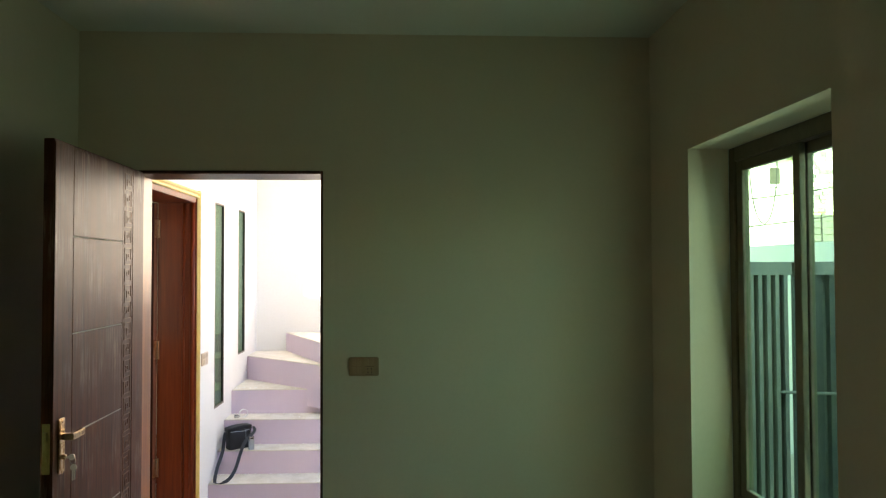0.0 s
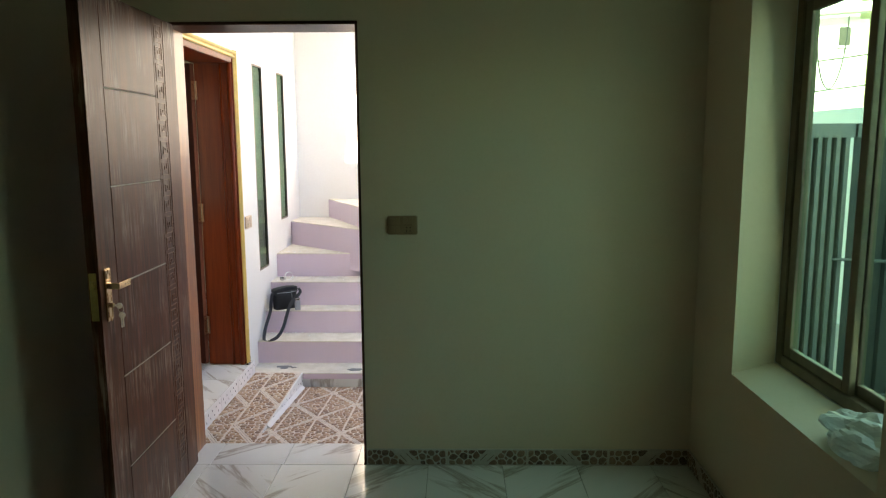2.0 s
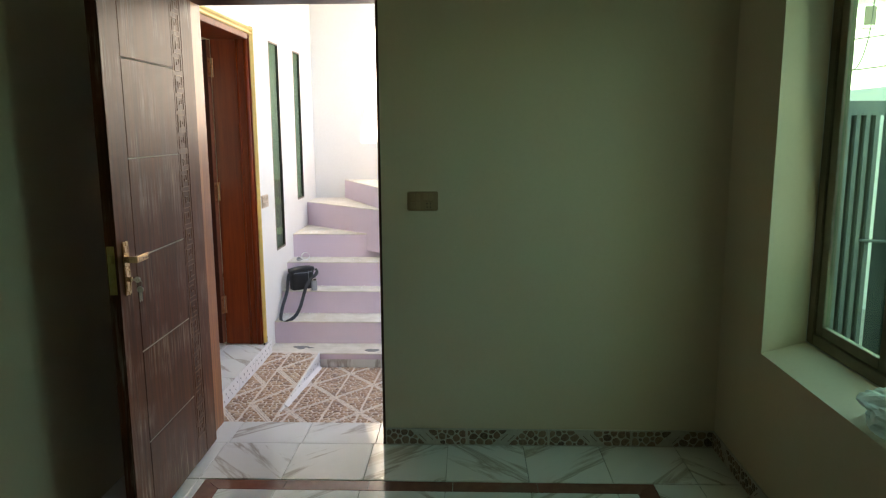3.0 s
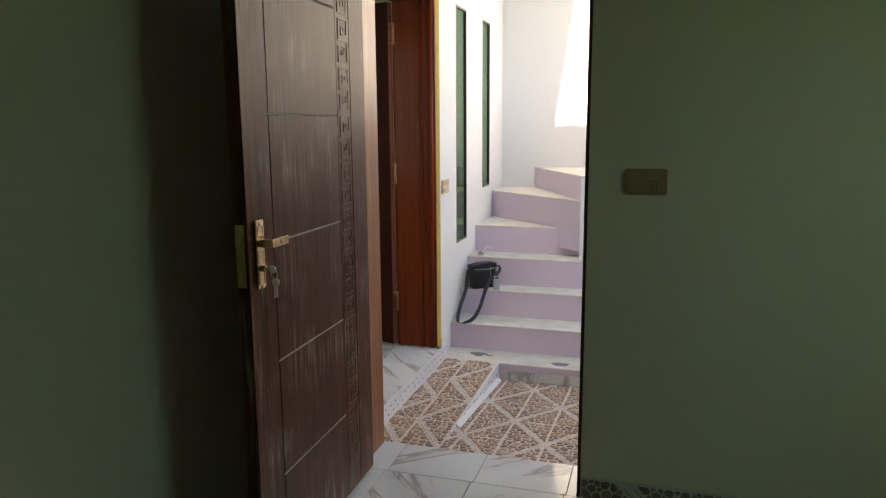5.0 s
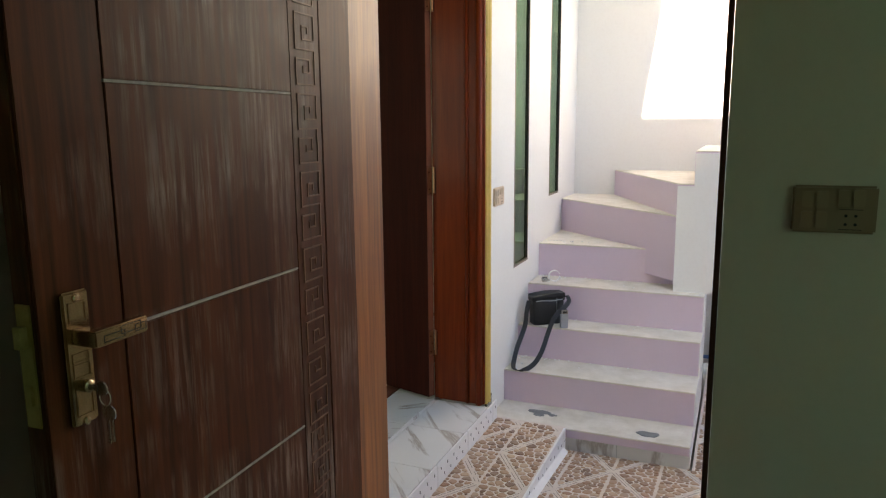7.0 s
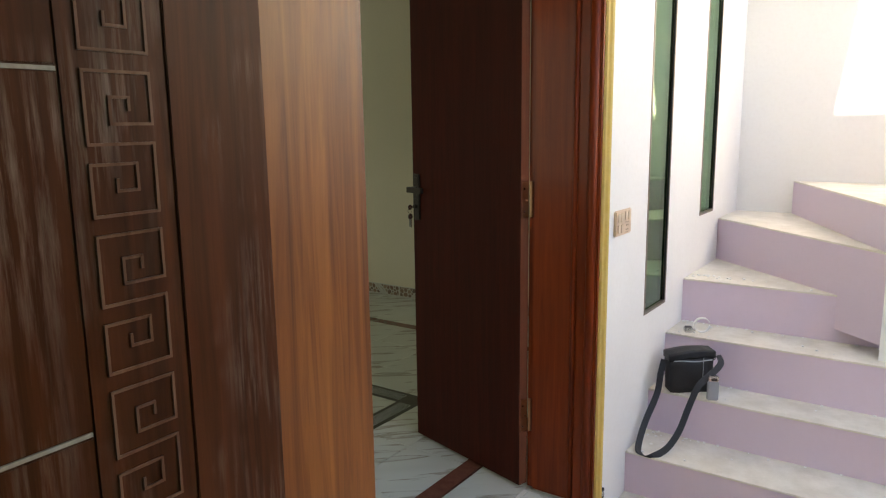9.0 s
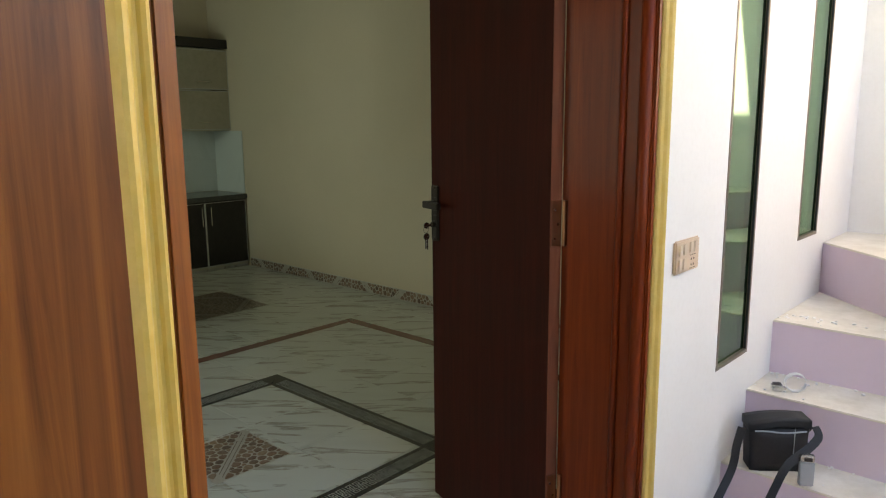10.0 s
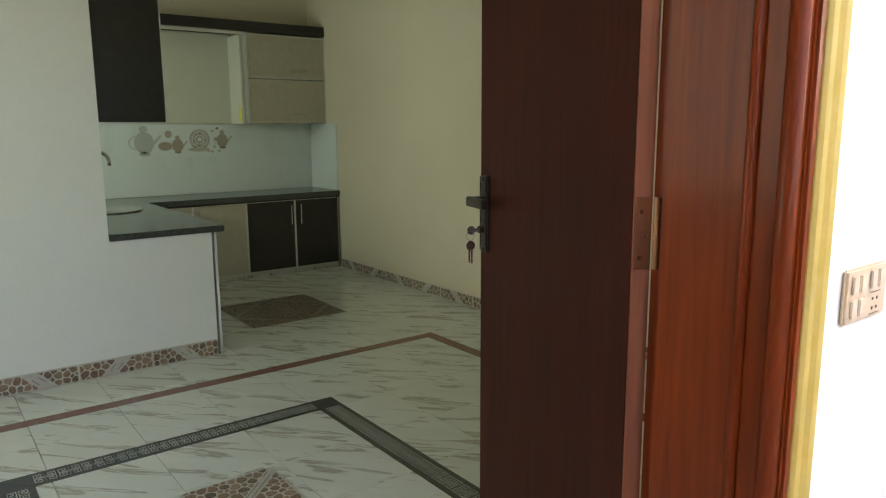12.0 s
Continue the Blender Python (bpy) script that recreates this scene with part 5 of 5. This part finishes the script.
def wrist_watch():
    w = thing("wrist_watch", "wristwatch with a white strap lying on the stairs", "watch")
    bm = bmesh.new()
    n, r0, r1, wd = 30, 0.034, 0.0315, 0.011
    rings = []
    for i in range(n + 1):
        a = math.pi * 0.12 + math.tau * 0.93 * i / n
        c, s = math.cos(a), math.sin(a)
        rings.append([bm.verts.new((r * c, y, 0.033 + r * s * 0.95)) for r, y in ((r0, -wd), (r0, wd), (r1, wd), (r1, -wd))])
    for a, b in zip(rings, rings[1:]):
        for i in range(4):
            bm.faces.new((a[i], a[(i + 1) % 4], b[(i + 1) % 4], b[i]))
    bm.faces.new(rings[0][::-1])
    bm.faces.new(rings[-1])
    part("strap", bm, WHITE_PLASTIC, w, "white strap curled into a ring", smooth=True)
    part("case", boxes((-0.075, -0.040, -0.017, 0.016, 0.0, 0.024)), STEEL, w, "square steel case", 0.004)
    part("dial", boxes((-0.071, -0.044, -0.013, 0.012, 0.0241, 0.0255)), PLATE_DARK, w, "dark dial", 0.0005)
    part("lug", boxes((-0.041, -0.028, -0.009, 0.009, 0.004, 0.014)), STEEL, w, "", 0.002)
    local(w, pose(-0.935, 2.475, TREADS[3][1] + 0.001, 0, 0, 28))


def plastic_bag():
    p = thing("plastic_bag", "crumpled clear plastic bag lying on the window sill", "plastic bag")
    bm = bmesh.new()
    bmesh.ops.create_icosphere(bm, subdivisions=4, radius=1.0)
    for v in bm.verts:
        q = v.co.copy()
        k = 1 + 0.35 * noise.noise(q * 1.7) + 0.20 * abs(noise.noise(q * 4.3)) + 0.10 * abs(noise.noise(q * 9.0))
        v.co = Vector((q.x * 0.075 * k, q.y * 0.15 * k, max(0.0, 0.055 + q.z * 0.062 * k)))
    part("film", bm, FILM_WHITE, p, "", smooth=False)
    local(p, pose(1.648, -1.30, WZ0 + 0.026, 0, -14, 8))


FILM_WHITE = material("hazy_plastic_film", (0.72, 0.78, 0.76), 0.28)
FILM_WHITE.node_tree.nodes["Principled BSDF"].inputs["Transmission Weight"].default_value = 0.55
power_bank()
wrist_watch()
plastic_bag()


def hose():
    h = thing("hose_pipe", "short blue and black hose lying at the foot of the wall", "hose")
    pts = [(-0.60 + 0.16 * k, 3.40 - 0.012 * k + 0.01 * math.sin(2 * k), LOW_Z + 0.014) for k in range(5)]
    part("hose", tube(bmesh.new(), pts, 0.012, 10), BLUE, h, "ribbed blue hose", smooth=True)
    part("nozzle", tube(bmesh.new(), [(0.04, 3.352, LOW_Z + 0.014), (0.10, 3.345, LOW_Z + 0.014), (0.20, 3.336, LOW_Z + 0.014)], 0.0145, 10), CABLE, h, "black rubber end", smooth=True)


hose()
for k in range(4):
    structure("skirting_tile", boxes((-0.10 + 0.36 * k, 0.258 + 0.36 * k, END - 0.011, END - 0.001, LOW_Z - 0.003, LOW_Z + 0.085)), MARBLE, "marble skirting tile at the end wall", "baseboard", 0.001)

# plaster crumbs along the stair edges
crumbs = bmesh.new()
for _ in range(130):
    i = rng.randrange(1, 5)
    y0, z0 = TREADS[i]
    y1 = TREADS[i + 1][0] if i < 4 else 2.75
    x = HALL + 0.004 + abs(rng.gauss(0, 0.12)) if rng.random() < 0.6 else rng.uniform(HALL + 0.02, SR - 0.04)
    y = rng.uniform(y0 + 0.02, y1 - 0.01) if rng.random() < 0.5 else y1 - 0.004 - abs(rng.gauss(0, 0.012))
    if x > SR - 0.05:
        continue
    s = rng.uniform(0.002, 0.006)
    m = Matrix.Translation((x, y, z0 + s * 0.3)) @ Matrix.Rotation(rng.uniform(0, 6), 4, "Z")
    box(crumbs, -s, s, -s * 0.7, s * 0.7, -s * 0.3, s * 0.5, m)
tagged(part("plaster_crumbs", crumbs, WHITE), label="small white plaster crumbs scattered on the treads", category="debris", kind="stuff")


# ---- alley outside the bedroom window ----
def metal_gate(x0, x1, y, name_label, folds, bolt):
    g = thing("metal_gate", name_label, "gate", (0.5 * (x0 + x1), y, -0.4))
    bm = bmesh.new()
    pitch, dep, bar = folds
    outline, x = [], x0
    while x < x1:
        outline += [(x, 0.0), (x + 0.45 * pitch, 0.0), (x + 0.55 * pitch, dep), (x + 0.95 * pitch, dep)]
        x += pitch
    back = [(a, b + 0.003) for a, b in reversed(outline)]
    prism(bm, [(a, y + b) for a, b in outline + back], -0.40, 1.60)
    part("corrugated_sheet", bm, GATE_DARK, g, "trapezoid folded metal sheet")
    k = 0
    while bar and x0 + k * bar < x1 - 0.05:
        xb = x0 + k * bar
        part("bar", boxes((xb, xb + 0.45 * bar, y - 0.040, y - 0.006, -0.34, 1.58)), GALV, g)
        k += 1
    part("top_rail", boxes((x0 - 0.02, x1 + 0.02, y - 0.045, y - 0.004, 1.58, 1.68)), GALV, g, "", 0.004)
    part("bottom_rail", boxes((x0 - 0.02, x1 + 0.02, y - 0.045, y - 0.004, -0.41, -0.34)), GALV, g, "", 0.004)
    if bolt:
        b = part("bolt", tube(bmesh.new(), [(x0 - 0.12, y - 0.05, 0.70), (x0 + 0.10, y - 0.05, 0.69), (x0 + 0.34, y - 0.05, 0.68)], 0.012, 10), GALV, g, "long sliding bolt", smooth=True)
        part("hasp", boxes((x0 + 0.10, x0 + 0.135, y - 0.056, y - 0.050, 0.50, 0.68)), GALV, b, "", 0.003)
    return g


metal_gate(1.72, 3.30, 1.95, "pale corrugated metal gate leaf closing the side alley", (0.066, 0.030, 0.066), False)
metal_gate(3.315, 4.6, 1.95, "dark corrugated metal gate leaf with a sliding bolt", (0.15, 0.04, 0), True)


def far_house():
    h = thing("far_house", "plain white two storey house with a ragged eave", "house", (5.5, 9.2, -0.42))
    part("wall", boxes((1.5, 7.30, 9.0, 12.0, -0.42, 3.55)), FAR_WALL, h, "white rendered wall")
    bm = bmesh.new()
    prism(bm, [(1.4, 3.30), (7.32, 3.66), (7.32, 3.80), (1.4, 3.44)], 8.75, 9.1, Matrix(((1, 0, 0, 0), (0, 0, 1, 0), (0, 1, 0, 0), (0, 0, 0, 1))))
    part("eave", bm, FAR_WALL, h, "sloping concrete eave")
    part("parapet", boxes((1.5, 7.30, 9.3, 9.5, 3.55, 4.6)), FAR_WALL, h)
    w = part("window", boxes((6.82, 7.00, 8.985, 9.0, 3.12, 3.42)), PLATE_DARK, h, "small dark opening")
    part("window_sill", boxes((6.80, 7.02, 8.96, 9.0, 3.08, 3.119)), FAR_WALL, w)


def tiled_house():
    h = thing("tiled_house", "yellow house with a mosaic tiled front and dark shutter", "house", (9.0, 9.0, -0.42))
    part("wall", boxes((7.45, 11.5, 8.9, 12.0, -0.42, 5.2)), YELLOW_WALL, h, "yellow rendered wall")
    local_rng = random.Random(5)
    shades = [bmesh.new() for _ in range(3)]
    z, r = 2.62, 0
    while z < 4.05:
        x = 7.47 - 0.06 * (r % 2)
        while x < 9.0:
            wd = local_rng.choice((0.09, 0.12, 0.15))
            box(shades[local_rng.choice((0, 0, 0, 1, 1, 2))], max(x, 7.46), x + wd - 0.008, 8.885 - local_rng.uniform(0, 0.012), 8.9, z, z + 0.068)
            x += wd
        z, r = z + 0.075, r + 1
    for bm, mat in zip(shades, (FAR_WALL, STAIN, GALV)):
        tagged(part("mosaic_tiles", bm, mat, h, "small mosaic wall tiles"), kind="stuff")
    sh = bmesh.new()
    for k in range(9):
        box(sh, 7.46, 9.0, 8.86 - 0.012 * (k % 2), 8.898, 1.50 + 0.12 * k, 1.61 + 0.12 * k)
    part("shutter", sh, SHUTTER, h, "dark ribbed metal shutter")
    part("shutter_post", boxes((7.66, 7.72, 8.82, 8.845, 1.5, 2.6)), SHUTTER, h)


YELLOW_WALL = plaster("yellow_house_paint", (0.72, 0.64, 0.36), (0.60, 0.54, 0.32), 0.8)
SHUTTER = speckled("dark_shutter_metal", (0.08, 0.085, 0.08), (0.13, 0.135, 0.13), 12.0, 0.5, 0.1, 0.3)
far_house()
tiled_house()


def overhead_cable(name, pts, label):
    ob = part(name, tube(bmesh.new(), pts, 0.011, 6), CABLE, None, smooth=True)
    tagged(ob, label=label, category="cable")


def sag(a, b, drop, n=16):
    a, b = Vector(a), Vector(b)
    return [a.lerp(b, k / n) - Vector((0, 0, drop * 4 * (k / n) * (1 - k / n))) for k in range(n + 1)]


overhead_cable("overhead_cable", sag((1.52, 8.95, 2.75), (7.9, 7.2, 3.05), 0.25), "thin black cable slung across the alley")
overhead_cable("overhead_cable", sag((1.52, 8.95, 2.25), (7.9, 7.2, 2.60), 0.22), "thin black cable slung across the alley")
overhead_cable("cable_loop", [(6.30 + 0.25 * (1 - math.cos(a)) * 1.0, 8.7, 3.55 - 1.15 * math.sin(a)) for a in (math.pi * k / 16 for k in range(17))], "loose loop of black cable hanging from the eave")
# unseen wall, added and sized to keep the sun off the gate
structure("neighbour_gable", boxes((1.72, 5.8, -5.6, -5.3, -0.42, 7.6)), FAR_WALL, "unseen tall pale wall added to shade the alley gate", "wall")
structure("alley_wall", boxes((4.62, 4.8, -6.0, 8.0, -0.42, 1.9)), FAR_WALL, "pale alley boundary wall", "wall")
